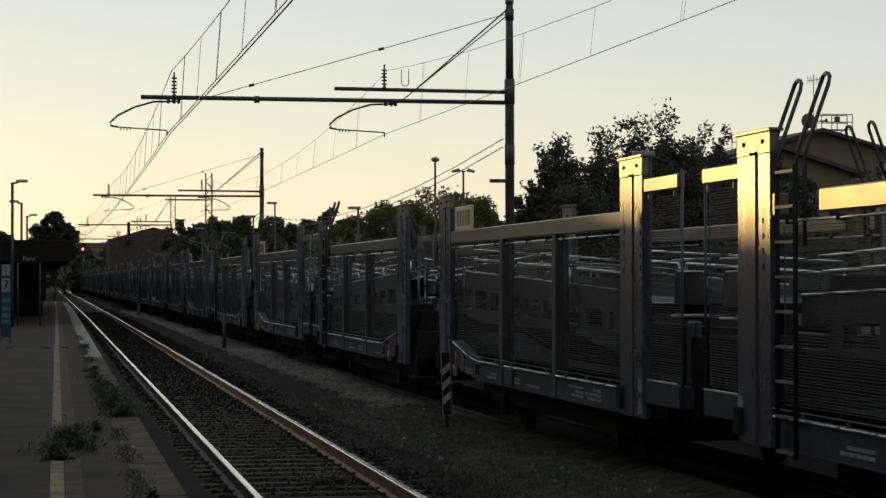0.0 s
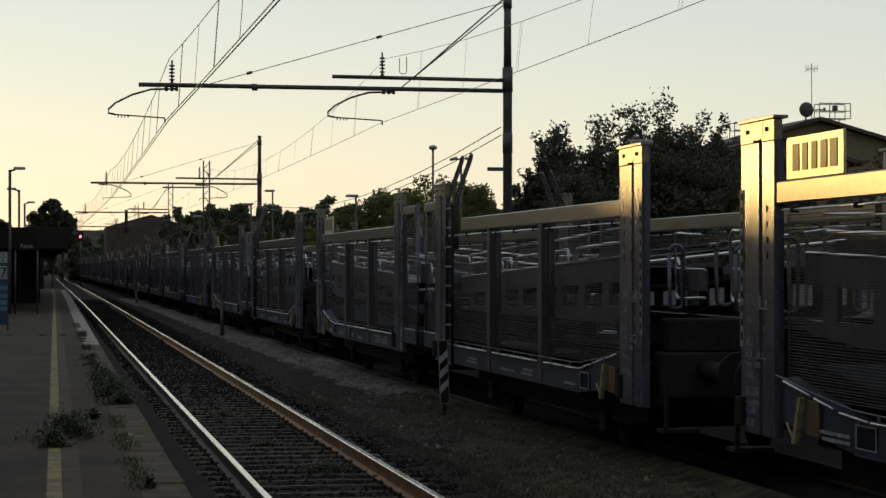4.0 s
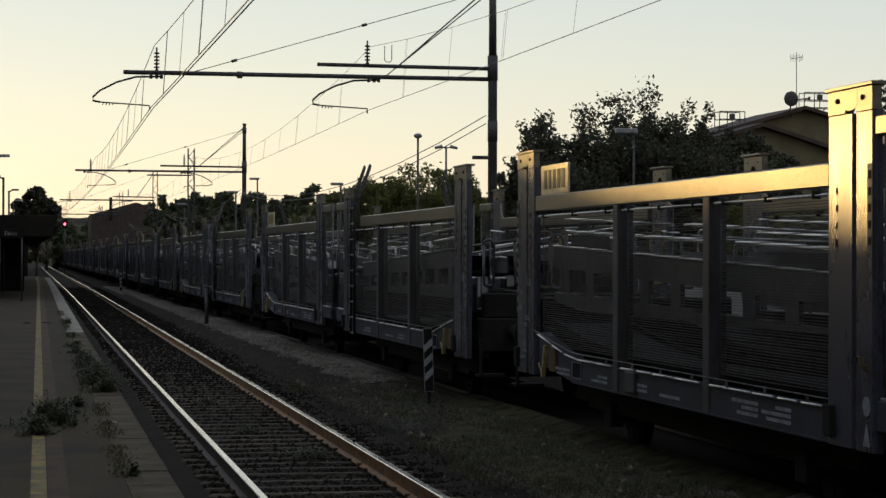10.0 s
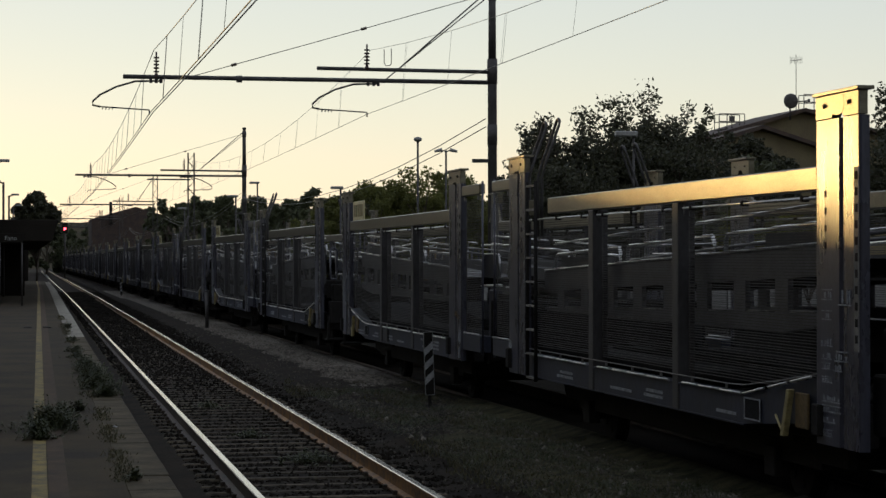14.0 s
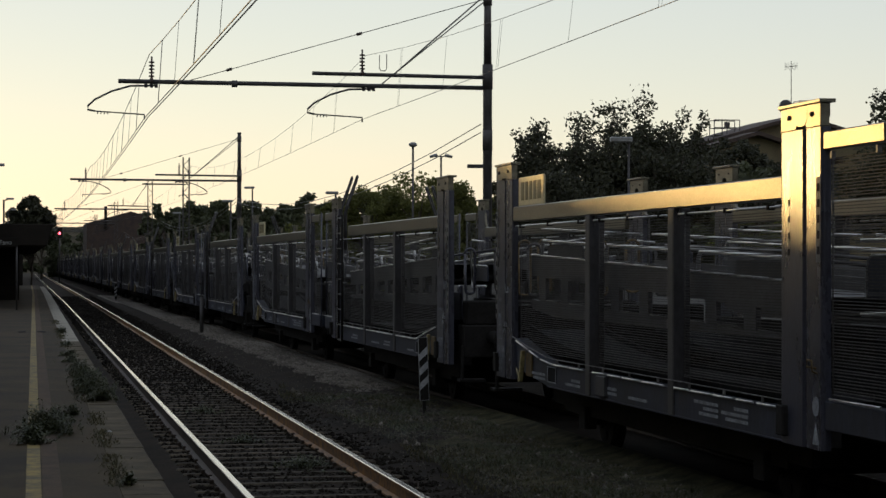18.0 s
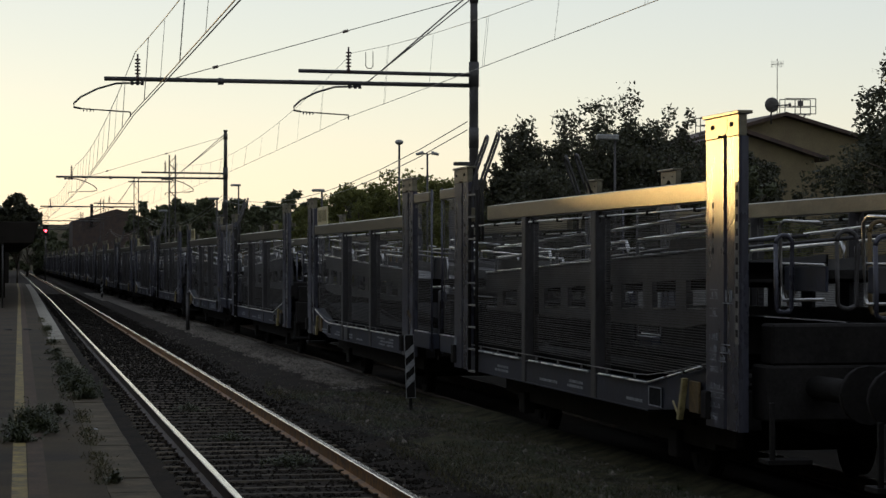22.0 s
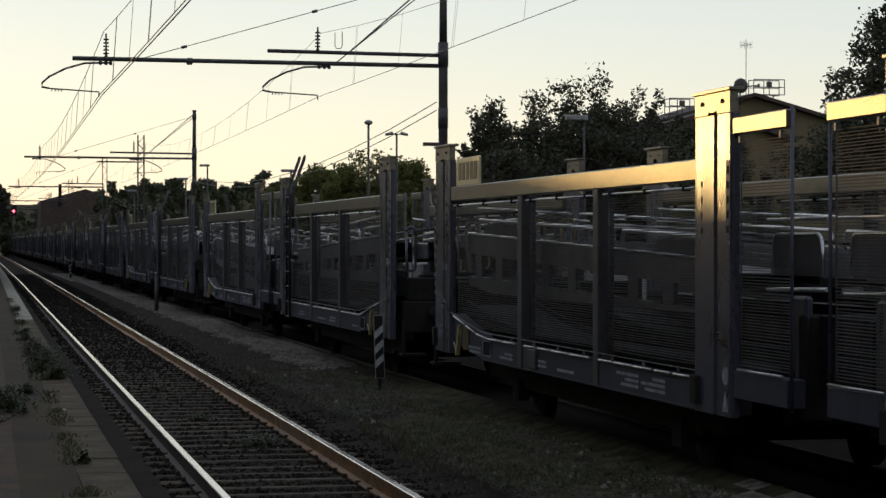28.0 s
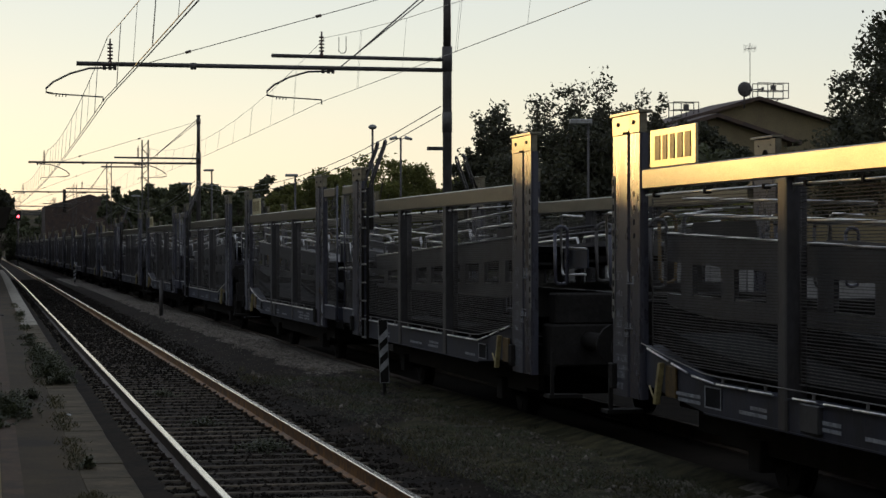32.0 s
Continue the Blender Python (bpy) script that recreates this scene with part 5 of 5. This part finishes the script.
# ---- house beyond the tracks ----
def house():
    h = thing("house", "ochre plastered house with a low gabled tile roof", "house", (34.5, 95, -0.55))
    # the gable faces the tracks
    bm = bmesh.new()
    pr = [(-6.5, 0), (8.5, 0), (8.5, 6.9), (0.2, 9.2), (-6.5, 7.3)]
    a = [bm.verts.new((x, 0, z)) for x, z in pr]
    b = [bm.verts.new((x, 6, z)) for x, z in pr]
    bm.faces.new(a), bm.faces.new(b[::-1])
    for k in range(len(pr)):
        bm.faces.new((a[k], a[(k + 1) % 5], b[(k + 1) % 5], b[k]))
    part("wall", bm, M_WALL, h, "ochre plaster wall")
    for (x0, z0), (x1, z1) in (((0.2, 9.22), (9.2, 6.73)), ((0.2, 9.22), (-7.0, 7.18))):
        bm = bmesh.new()
        vs = [bm.verts.new((x, y, z + d)) for x, z in ((x0, z0), (x1, z1)) for y in (-0.5, 6.5) for d in (0, 0.16)]
        for f in ((0, 1, 3, 2), (4, 6, 7, 5), (0, 4, 5, 1), (2, 3, 7, 6), (1, 5, 7, 3), (0, 2, 6, 4)):
            bm.faces.new([vs[i] for i in f])
        part("roof", bm, M_ROOF, h, "brown tiled roof slope")
    # a lower gabled wing in front
    bm = bmesh.new()
    pr = [(-5.6, 0), (0.75, 0), (0.75, 7.2), (-2.65, 8.25), (-5.6, 7.4)]
    a = [bm.verts.new((x, -2.5, z)) for x, z in pr]
    b = [bm.verts.new((x, -0.01, z)) for x, z in pr]
    bm.faces.new(a), bm.faces.new(b[::-1])
    for k in range(5):
        bm.faces.new((a[k], a[(k + 1) % 5], b[(k + 1) % 5], b[k]))
    part("wing_wall", bm, M_WALL, h, "ochre wall of the lower wing")
    for (x0, z0), (x1, z1) in (((-2.65, 8.27), (1.25, 7.06)), ((-2.65, 8.27), (-6.1, 7.27))):
        bm = bmesh.new()
        vs = [bm.verts.new((x, y, z + d)) for x, z in ((x0, z0), (x1, z1)) for y in (-3.0, -0.02) for d in (0, 0.17)]
        for f in ((0, 1, 3, 2), (4, 6, 7, 5), (0, 4, 5, 1), (2, 3, 7, 6), (1, 5, 7, 3), (0, 2, 6, 4)):
            bm.faces.new([vs[i] for i in f])
        part("wing_roof", bm, M_ROOF, h, "tiled roof slope of the lower wing")
    part("window", boxes((5.2, 6.1, -0.04, 0.02, 4.2, 5.6)), M_DARK, h, "dark window")
    d = thing("satellite_dish", "dark round satellite dish on the roof ridge", "satellite dish", (33.85, 94.2, 8.75))
    bm = bmesh.new()
    bmesh.ops.create_uvsphere(bm, u_segments=20, v_segments=10, radius=0.34)
    for v in bm.verts:
        v.co = Vector((v.co.x, v.co.y * 0.3 - 0.1, v.co.z + 0.35))
    part("dish", bm, M_POLE, d)
    part("feed", tubes(([(0.1, -0.1, 0.3), (0.7, -0.5, 0.35)], 0.03), ([(0.7, -0.5, 0.28), (0.7, -0.5, 0.42)], 0.06), n=6), M_POLE, d)
    part("mount", tubes(([(0, 0, -0.5), (0, 0, 0.3)], 0.04), n=6), M_POLE, d)
    an = thing("tv_antenna", "thin roof aerial with a comb of rods", "antenna", (34.35, 94.8, 9.25))
    bm = bmesh.new()
    tube_bm(bm, [(0, 0, -0.7), (0, 0, 2.0)], 0.018, 6)
    tube_bm(bm, [(-0.28, 0, 1.72), (0.28, 0, 1.78)], 0.012, 5)
    for i in range(9):
        x = -0.28 + i * 0.07
        tube_bm(bm, [(x, 0, 1.58 + (i % 3) * 0.03), (x, 0, 1.93 - (i % 2) * 0.05)], 0.008, 4)
    part("aerial", bm, M_POLE, an)
    # railed platforms on the roof
    for x, y, z, wd in ((36.15, 97.0, 8.75, 1.5), (31.6, 96.0, 7.75, 1.2)):
        r = thing("railed_platform", "small railed metal platform on the roof", "platform rail", (x, y, z))
        for zz in (0.15, 0.5, 0.85):
            for yy in (-0.35, 0.35):
                part("rail", tubes(([(-wd * 0.5, yy, zz), (wd * 0.5, yy, zz)], 0.022), n=5), M_POLE, r)
        for xx in (-wd * 0.5, 0, wd * 0.5):
            for yy in (-0.35, 0.35):
                part("post", tubes(([(xx, yy, 0.15), (xx, yy, 0.85)], 0.022), n=5), M_POLE, r)
        part("stand", tubes(([(-0.1, 0, -1.0), (-0.1, 0, 0.15)], 0.05), ([(-0.1, 0, -0.4), (0.4, 0, 0.15)], 0.03), ([(-0.1, 0, -0.4), (-0.5, 0, 0.15)], 0.03), n=6), M_POLE, r)
        part("floodlight", boxes((-0.12, 0.12, -0.4, -0.3, 0.5, 0.75)), M_POLE, r)


house()


# ---- trees ----
def leaf_mesh(name, clumps, per, size, material, rng):
    verts, faces = [], []
    for c, r, share in clumps:
        for _ in range(int(per * share)):
            d = Vector([max(-1.5, min(1.5, rng.gauss(0, k))) for k in (1, 1, 0.8)])
            p = c + d * (r * 0.48)
            e = Euler((rng.uniform(0, 6.3), rng.uniform(0, 6.3), rng.uniform(0, 6.3))).to_matrix()
            s = size * rng.uniform(0.6, 1.35)
            k = len(verts)
            for q in ((0, -1, 0), (0.5, -0.1, 0.08), (0, 1, 0), (-0.5, -0.1, 0.08)):
                verts.append(tuple(p + e @ (Vector(q) * s)))
            faces.append((k, k + 1, k + 2, k + 3))
    me = bpy.data.meshes.new(name)
    me.from_pydata(verts, [], faces)
    me.materials.append(material)
    return me


def tree(label, x, y, h, rad, seed, material, clumps=70, per=80, size=0.13, crown_low=0.3, squash=1.0, cat="tree", trunk=0.16, z=-0.3, cone=False, sprays=0):
    rng = random.Random(seed)
    t = thing("tree", label, cat, (x, y, z), group="trees")
    bm = bmesh.new()
    top = h * 0.72
    tube_bm(bm, [(0, 0, -0.2), (0.1, 0.05, top * 0.35), (-0.05, 0.1, top * 0.7), (0.1, 0, top)], trunk, 8, trunk * 0.3)
    cl = []
    cz = h * (1 + crown_low) / 2
    hz = h * (1 - crown_low) / 2
    for i in range(clumps):
        u = rng.uniform(-1, 1)
        a = rng.uniform(0, 2 * math.pi)
        rr = rng.uniform(0.45, 1.0) ** 0.6
        bulge = 1 + 0.22 * math.sin(3 * a + seed) + 0.15 * math.sin(5 * a + 2 * u + seed)
        w = math.sqrt(max(0.05, 1 - abs(u) ** (2.2 * squash)))
        if cone:
            u = 2 * rng.random() ** 1.5 - 1
            w = (1 - u) / 2 + 0.04
        p = Vector((math.cos(a) * rad * rr * w * bulge, math.sin(a) * rad * rr * w, cz + u * hz * (0.88 + 0.12 * math.sin(2.3 * a + seed))))
        if sprays:
            p = Vector((p.x * 0.84, p.y * 0.84, cz - hz + (p.z - cz + hz) * 0.86))
        cl.append((p, rng.uniform(0.3, 0.75) if cone else rad * rng.uniform(0.12, 0.25), 1))
        if i % 3 == 0:
            b0 = Vector((0, 0, min(top, max(h * 0.18, p.z * rng.uniform(0.4, 0.75)))))
            mid = b0.lerp(p, 0.5) + Vector((rng.uniform(-0.2, 0.2), rng.uniform(-0.2, 0.2), 0.15 * rad))
            tube_bm(bm, [b0, mid, p], trunk * 0.4, 5, trunk * 0.1)
    # thin branches that reach out of the crown, with tufts of leaves and gaps of sky between them
    for i in range(sprays):
        a, u = rng.uniform(0, 2 * math.pi), rng.uniform(-0.45, 1.0)
        out = Vector((math.cos(a) * rad * math.sqrt(max(0.02, 1 - u * u)), math.sin(a) * rad * math.sqrt(max(0.02, 1 - u * u)), 0)) + Vector((0, 0, u * hz))
        q0, q1 = Vector((0, 0, cz)) + out * 0.5, Vector((0, 0, cz)) + out * rng.uniform(0.85, 1.06) + Vector((rng.uniform(-0.15, 0.15) * rad, 0, rng.uniform(0, 0.16) * rad))
        side = Vector((rng.uniform(-1, 1), rng.uniform(-1, 1), rng.uniform(-0.5, 1))) * rad * 0.12
        tube_bm(bm, [q0, q0.lerp(q1, 0.5) + side, q1], trunk * 0.2, 4, trunk * 0.06)
        for f in (0.2, 0.4, 0.6, 0.75, 0.88, 1.0):
            cl.append((q0.lerp(q1, f) + side * (1 - abs(2 * f - 1)) + Vector((rng.uniform(-1, 1), rng.uniform(-1, 1), rng.uniform(-1, 1))) * rad * 0.09, rad * rng.uniform(0.12, 0.24), 0.36))
    part("trunk", bm, M_BARK, t)
    part("crown", leaf_mesh("crown", cl, per, size, material, rng), None, t, kind="stuff")
    return t


OAK = "dark leafy tree with an uneven crown against the evening sky"
for a in ((OAK, 23.2, 82, 8.7, 2.2, 1), (OAK, 20.4, 82, 7.8, 2.1, 2), (OAK, 19.2, 82, 7.3, 1.45, 3), (OAK, 25.6, 83, 8.1, 1.8, 4), (OAK, 22.1, 80, 7.0, 2.0, 5), (OAK, 19.4, 78, 5.9, 1.9, 6), (OAK, 24.5, 79, 6.7, 2.1, 8), (OAK, 27.2, 80, 5.6, 1.8, 13)):
    tree(*a, M_LEAF, 110, 100, 0.08, 0.12, sprays=40)
tree("tall dark tree tapering upwards beside the house", 32.3, 70.5, 14.0, 5.2, 9, M_LEAF, 520, 120, 0.085, 0.26, cone=True)
tree("dark tree in front of the house", 28.4, 85, 7.4, 1.9, 15, M_LEAF, 140, 150, 0.085, 0.1)
tree("dark tree in front of the house", 30.6, 86, 6.4, 1.7, 16, M_LEAF, 120, 150, 0.085, 0.1)
tree("dark bush in front of the house", 22.6, 66.0, 5.6, 1.5, 10, M_LEAF3, 50, 80, 0.12, 0.1)
for i, a in enumerate(((25.4, 140, 8.0, 3.6), (22.6, 141, 7.3, 3.0), (28.4, 142, 7.4, 3.2), (31.0, 140, 6.6, 3.0), (20.4, 143, 6.2, 2.6))):
    tree("rounded green tree lit from behind", *a, 20 + i, M_LEAF2, 110, 130, 0.12, 0.1)
rng = random.Random(77)
for i in range(3, 30):
    y = (192 if i % 2 else 202) + rng.uniform(-3, 3)
    hh = 6.8 + 1.1 * min(1, i / 5) + rng.uniform(-0.3, 0.4)
    tree("distant dark tree of the tree line", 8.6 + i * 1.25, y, hh, rng.uniform(1.9, 2.4), 40 + i, M_LEAF3, 48, 90, 0.25, 0.0, 1.3, trunk=0.12)
for i in range(20):
    tree("far dark tree where the line curves away", -22 + i * 3.2, 345 + rng.uniform(-15, 15), rng.uniform(6.5, 9.0) + (2.5 if i > 12 else 0), rng.uniform(2.8, 3.8), 140 + i, M_LEAF3, 40, 80, 0.42, 0.0, 1.0, trunk=0.2)
tree("round dark tree behind the platform canopy", 1.1, 182, 7.7, 1.85, 60, M_LEAF, 150, 130, 0.18, 0.42)
tree("green bush beyond the train", 17.5, 52, 3.6, 0.8, 61, M_LEAF2, 40, 70, 0.09, 0.55, cat="bush", trunk=0.06)
tree("green bush beyond the train", 19.5, 53, 3.8, 0.8, 62, M_LEAF2, 40, 70, 0.09, 0.55, cat="bush", trunk=0.06)

bm = bmesh.new()
box(bm, 12.2, 23.5, -20, 62, -0.32, -0.27)
single("yard", bm, M_YARD, "pale paved yard beyond the low dark wall", "yard", kind="structure")
w = thing("yard_wall", "pale rendered wall at the back of the yard", "wall", (21.0, 0, -0.3))
for i in range(14):
    part("wall_panel", boxes((-0.12, 0.12, 36 + i * 5, 40.97 + i * 5, 0, 2.1), bevel=0.02), M_YARD, w)
    part("coping", boxes((-0.18, 0.18, 36 + i * 5, 40.98 + i * 5, 2.1, 2.18), bevel=0.015), M_CONC, w)
# Added wall: hides the pale ground where the train's underside should look black.
w = thing("boundary_wall", "low dark wall added to keep the view under the train black", "wall", (11.4, 0, -0.35))
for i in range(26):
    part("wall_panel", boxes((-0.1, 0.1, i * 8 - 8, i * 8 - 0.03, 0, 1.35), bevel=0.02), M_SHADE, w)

# far buildings and wooded rise
b = thing("far_building", "dark low building with a sloping roof far down the line", "building", (11.5, 232, -0.3))
bm = bmesh.new()
pr = [(-4.4, 0), (6.5, 0), (6.5, 5.9), (0.16, 7.85), (-4.4, 6.6)]
a = [bm.verts.new((x, 0, z)) for x, z in pr]
c = [bm.verts.new((x, 12, z)) for x, z in pr]
bm.faces.new(a), bm.faces.new(c[::-1])
for k in range(5):
    bm.faces.new((a[k], a[(k + 1) % 5], c[(k + 1) % 5], c[k]))
part("wall", bm, M_ROOF, b)
part("chimney", boxes((-2.6, -2.3, -0.4, -0.05, 6.0, 8.35), bevel=0.02), M_SHADE, b, "dark chimney")


def hill():
    verts, faces = [], []
    n, m = 160, 10
    for j in range(m):
        for i in range(n):
            x = -160 + 560 * i / (n - 1)
            y = 560 + 50 * j
            f = math.sin(math.pi * j / (m - 1))
            z = -0.6 + f * (14.5 + 6 * max(0, min(1, (x - 20) / 50)) + 1.8 * noise.noise((x * 0.05, y * 0.01, 0)) + 1.3 * noise.noise((x * 0.25, y * 0.1, 3)))
            verts.append((x, y, z))
    for j in range(m - 1):
        for i in range(n - 1):
            q = j * n + i
            faces.append((q, q + 1, q + 1 + n, q + n))
    me = bpy.data.meshes.new("far_hill")
    me.from_pydata(verts, [], faces)
    me.materials.append(M_HILL)
    tagged(new("far_hill", me), "low dark wooded rise on the horizon", "hill", kind="structure")


hill()


# ---- weeds ----
def weed(x, y, z, r, h, n, seed, group="weeds"):
    rng = random.Random(seed)
    verts, faces = [], []

    def leaf(p, d, s):
        k = len(verts)
        verts.extend([tuple(p - s), tuple(p + s * 0.2), tuple(p + d * 0.55 + s), tuple(p + d), tuple(p + d * 0.55 - s)])
        faces.append((k, k + 1, k + 2, k + 3, k + 4))
    for _ in range(max(10, n // 4)):
        a, q = rng.uniform(0, 6.3), abs(rng.gauss(0, r * 0.6))
        root = Vector((math.cos(a) * q, math.sin(a) * q * 1.6, 0))
        up = Vector((rng.gauss(0, 0.35), rng.gauss(0, 0.35), 1)).normalized() * h * rng.uniform(0.15, 0.85) * max(0.35, 1.15 - 0.55 * q / r)
        leaf(root, up, Vector((0.003, 0.003, 0)))
        for k in range(rng.randint(9, 18)):
            f = rng.uniform(0.1, 1.0)
            b = rng.uniform(0, 6.3)
            out = Vector((math.cos(b), math.sin(b), rng.uniform(-0.2, 0.7))) * rng.uniform(0.015, 0.05)
            leaf(root + up * f, out, Vector((-math.sin(b), math.cos(b), 0)) * rng.uniform(0.004, 0.011))
    me = bpy.data.meshes.new("weed")
    me.from_pydata(verts, [], faces)
    me.materials.append(M_WEED)
    ob = tagged(new("weed", me), "tuft of dry green weeds growing from a crack", "weed", group)
    ob.location = (x, y, z)
    return ob


for i, (x, y, r, h, n) in enumerate(((0.25, 21.2, 0.20, 0.26, 620), (0.14, 20.0, 0.12, 0.17, 240), (0.40, 22.4, 0.12, 0.18, 240), (0.58, 23.6, 0.05, 0.14, 90), (0.98, 26.2, 0.13, 0.20, 320),
                                     (0.92, 27.6, 0.16, 0.24, 460), (0.92, 29.4, 0.17, 0.24, 500), (0.92, 31.4, 0.14, 0.22, 380), (0.90, 33.6, 0.12, 0.16, 220), (0.88, 36.4, 0.12, 0.13, 160),
                                     (0.90, 39, 0.10, 0.12, 120), (0.98, 44, 0.10, 0.12, 100), (1.05, 52, 0.12, 0.14, 120), (0.80, 16.2, 0.05, 0.08, 60),
                                     (3.0, 24, 0.24, 0.13, 320), (2.7, 27.5, 0.18, 0.11, 160), (2.6, 33, 0.2, 0.12, 160))):
    weed(x if x < 2 else x + lean(y) * 0.8, y, 0.43 if x < 1.3 else -0.2, r * 1.3, h * 1.35, n * 2, 100 + i)


def scrap(x, y, z, size, seed):
    """A crumpled bit of paper."""
    rng = random.Random(seed)
    bm = bmesh.new()
    bmesh.ops.create_icosphere(bm, subdivisions=2, radius=size)
    for v in bm.verts:
        v.co = Vector((v.co.x * 1.3, v.co.y, abs(v.co.z) * 0.7)) * rng.uniform(0.6, 1.15)
    single("paper_scrap", bm, M_WHITE, "crumpled scrap of white paper on the ground", "litter", "scraps of paper", at=(x, y, z))


for k, (x, y, z, size) in enumerate(((0.873, 21.3, 0.428, 0.022), (0.78, 20.2, 0.428, 0.012), (0.06, 20.6, 0.432, 0.018), (0.86, 40.5, 0.428, 0.02), (5.3, 24.6, -0.075, 0.03), (5.6, 28.4, -0.085, 0.024))):
    scrap(x, y, z, size, 300 + k)
# a weathered lath lying in the turf
single("lath", boxes((-0.22, 0.22, -0.03, 0.03, 0.0, 0.022), bevel=0.004), M_PEBBLE, "weathered wooden lath lying in the turf", "lath", at=(5.62, 25.0, -0.075)).rotation_euler = (0, 0.03, 0.5)
for x in (-0.68, 0.12, 0.57):
    single("drain_cover", boxes((x - 0.09, x + 0.09, 52.6, 53.4, 0.431, 0.445), bevel=0.004), M_DARK, "small dark iron drain cover in the platform asphalt", "drain cover", "drain covers")


def grass():
    rng = random.Random(91)
    verts, faces = [], []
    for _ in range(26000):
        y = 13 + 26 * rng.random() ** 1.5
        x = rng.uniform(4.4, 6.5) + 0.2 * math.sin(y * 0.5)
        if noise.noise((x * 0.9, y * 0.35, 0)) < -0.05:
            continue
        z = -0.06 - 0.04 * max(0, min(1, (x - 5.5) / 0.9)) - 0.1 * max(0, 5.0 - x)
        tuft = max(0.0, noise.noise((x * 2.6, y * 1.3, 5)))
        h = rng.uniform(0.015, 0.05) * (1 + 1.6 * tuft)
        a = rng.uniform(0, 6.3)
        s = Vector((math.cos(a), math.sin(a), 0)) * 0.007
        d = Vector((rng.uniform(-0.04, 0.04), rng.uniform(-0.04, 0.04), h))
        k = len(verts)
        p = Vector((x, y, z))
        verts += [tuple(p - s), tuple(p + s), tuple(p + d)]
        faces.append((k, k + 1, k + 2))
    # matted dry blades lying over one another, with greener tufts in patches
    green = set()
    for _ in range(34000):
        x, y = rng.uniform(4.45, 6.6), 13 + 22 * rng.random() ** 1.3
        patch = noise.noise((x * 1.1, y * 0.45, 11))
        if patch < -0.12 and rng.random() < 0.8:
            continue
        z = -0.055 - 0.04 * max(0, min(1, (x - 5.5) / 0.9)) - 0.1 * max(0, 5.0 - x)
        fresh = noise.noise((x * 1.7 + 4, y * 0.6, 3)) > 0.06
        a = rng.uniform(0, 6.3)
        e = rng.uniform(0.04, 0.11)
        d = Vector((math.cos(a) * e, math.sin(a) * e, rng.uniform(0.0, 0.022) + (rng.uniform(0.01, 0.05) if fresh else 0)))
        s = Vector((-math.sin(a), math.cos(a), 0)) * 0.0055
        k = len(verts)
        p = Vector((x, y, z))
        verts += [tuple(p - s), tuple(p + s), tuple(p + d)]
        if fresh:
            green.add(len(faces))
        faces.append((k, k + 1, k + 2))
    # moss and tiny weeds in the joint of the platform edge
    for _ in range(5200):
        y = 14 + 50 * rng.random() ** 1.5
        if noise.noise((0.5, y * 0.6, 4)) < -0.12:
            continue
        x = 0.74 + edge_lean(y) + rng.gauss(0, 0.055)
        h = rng.uniform(0.01, 0.045)
        a = rng.uniform(0, 6.3)
        s = Vector((math.cos(a), math.sin(a), 0)) * 0.007
        d = Vector((rng.uniform(-0.03, 0.03), rng.uniform(-0.03, 0.03), h))
        k = len(verts)
        p = Vector((x, y, 0.425))
        verts += [tuple(p - s), tuple(p + s), tuple(p + d)]
        faces.append((k, k + 1, k + 2))
    me = bpy.data.meshes.new("short_grass")
    me.from_pydata(verts, [], faces)
    me.materials.append(M_GRASS)
    me.materials.append(M_WEED)
    for i in green:
        me.polygons[i].material_index = 1
    tagged(new("short_grass", me), "sparse short grass between the tracks", "grass", kind="stuff")


grass()


# ---- movement ----
def run_at(t):
    for (a, p), (b, q) in zip(RUN, RUN[1:]):
        if t <= b:
            return p + (q - p) * (t - a) / (b - a)
    return RUN[-1][1]


def motions():
    for k, w in enumerate(WAGONS):
        walk(w, [(t, pose(TRACK2, FIRST + PITCH * k - s, 0)) for t, s in RUN])
    # the wheels of the wagons that pass the camera roll
    times = [i * 0.125 for i in range(257)]
    rolled = [(t, run_at(t)) for t in times if t < 32] + [(32, RUN[-1][1])]
    for w in WAGONS[:7]:
        ws = sorted((o for o in w.children if o.name.startswith("wheelset")), key=lambda o: o.location.y)
        for o, y in zip(ws, WHEELS):
            walk(o, [(t, pose(0, y, 0.28, math.degrees(s / 0.33))) for t, s in rolled])


motions()
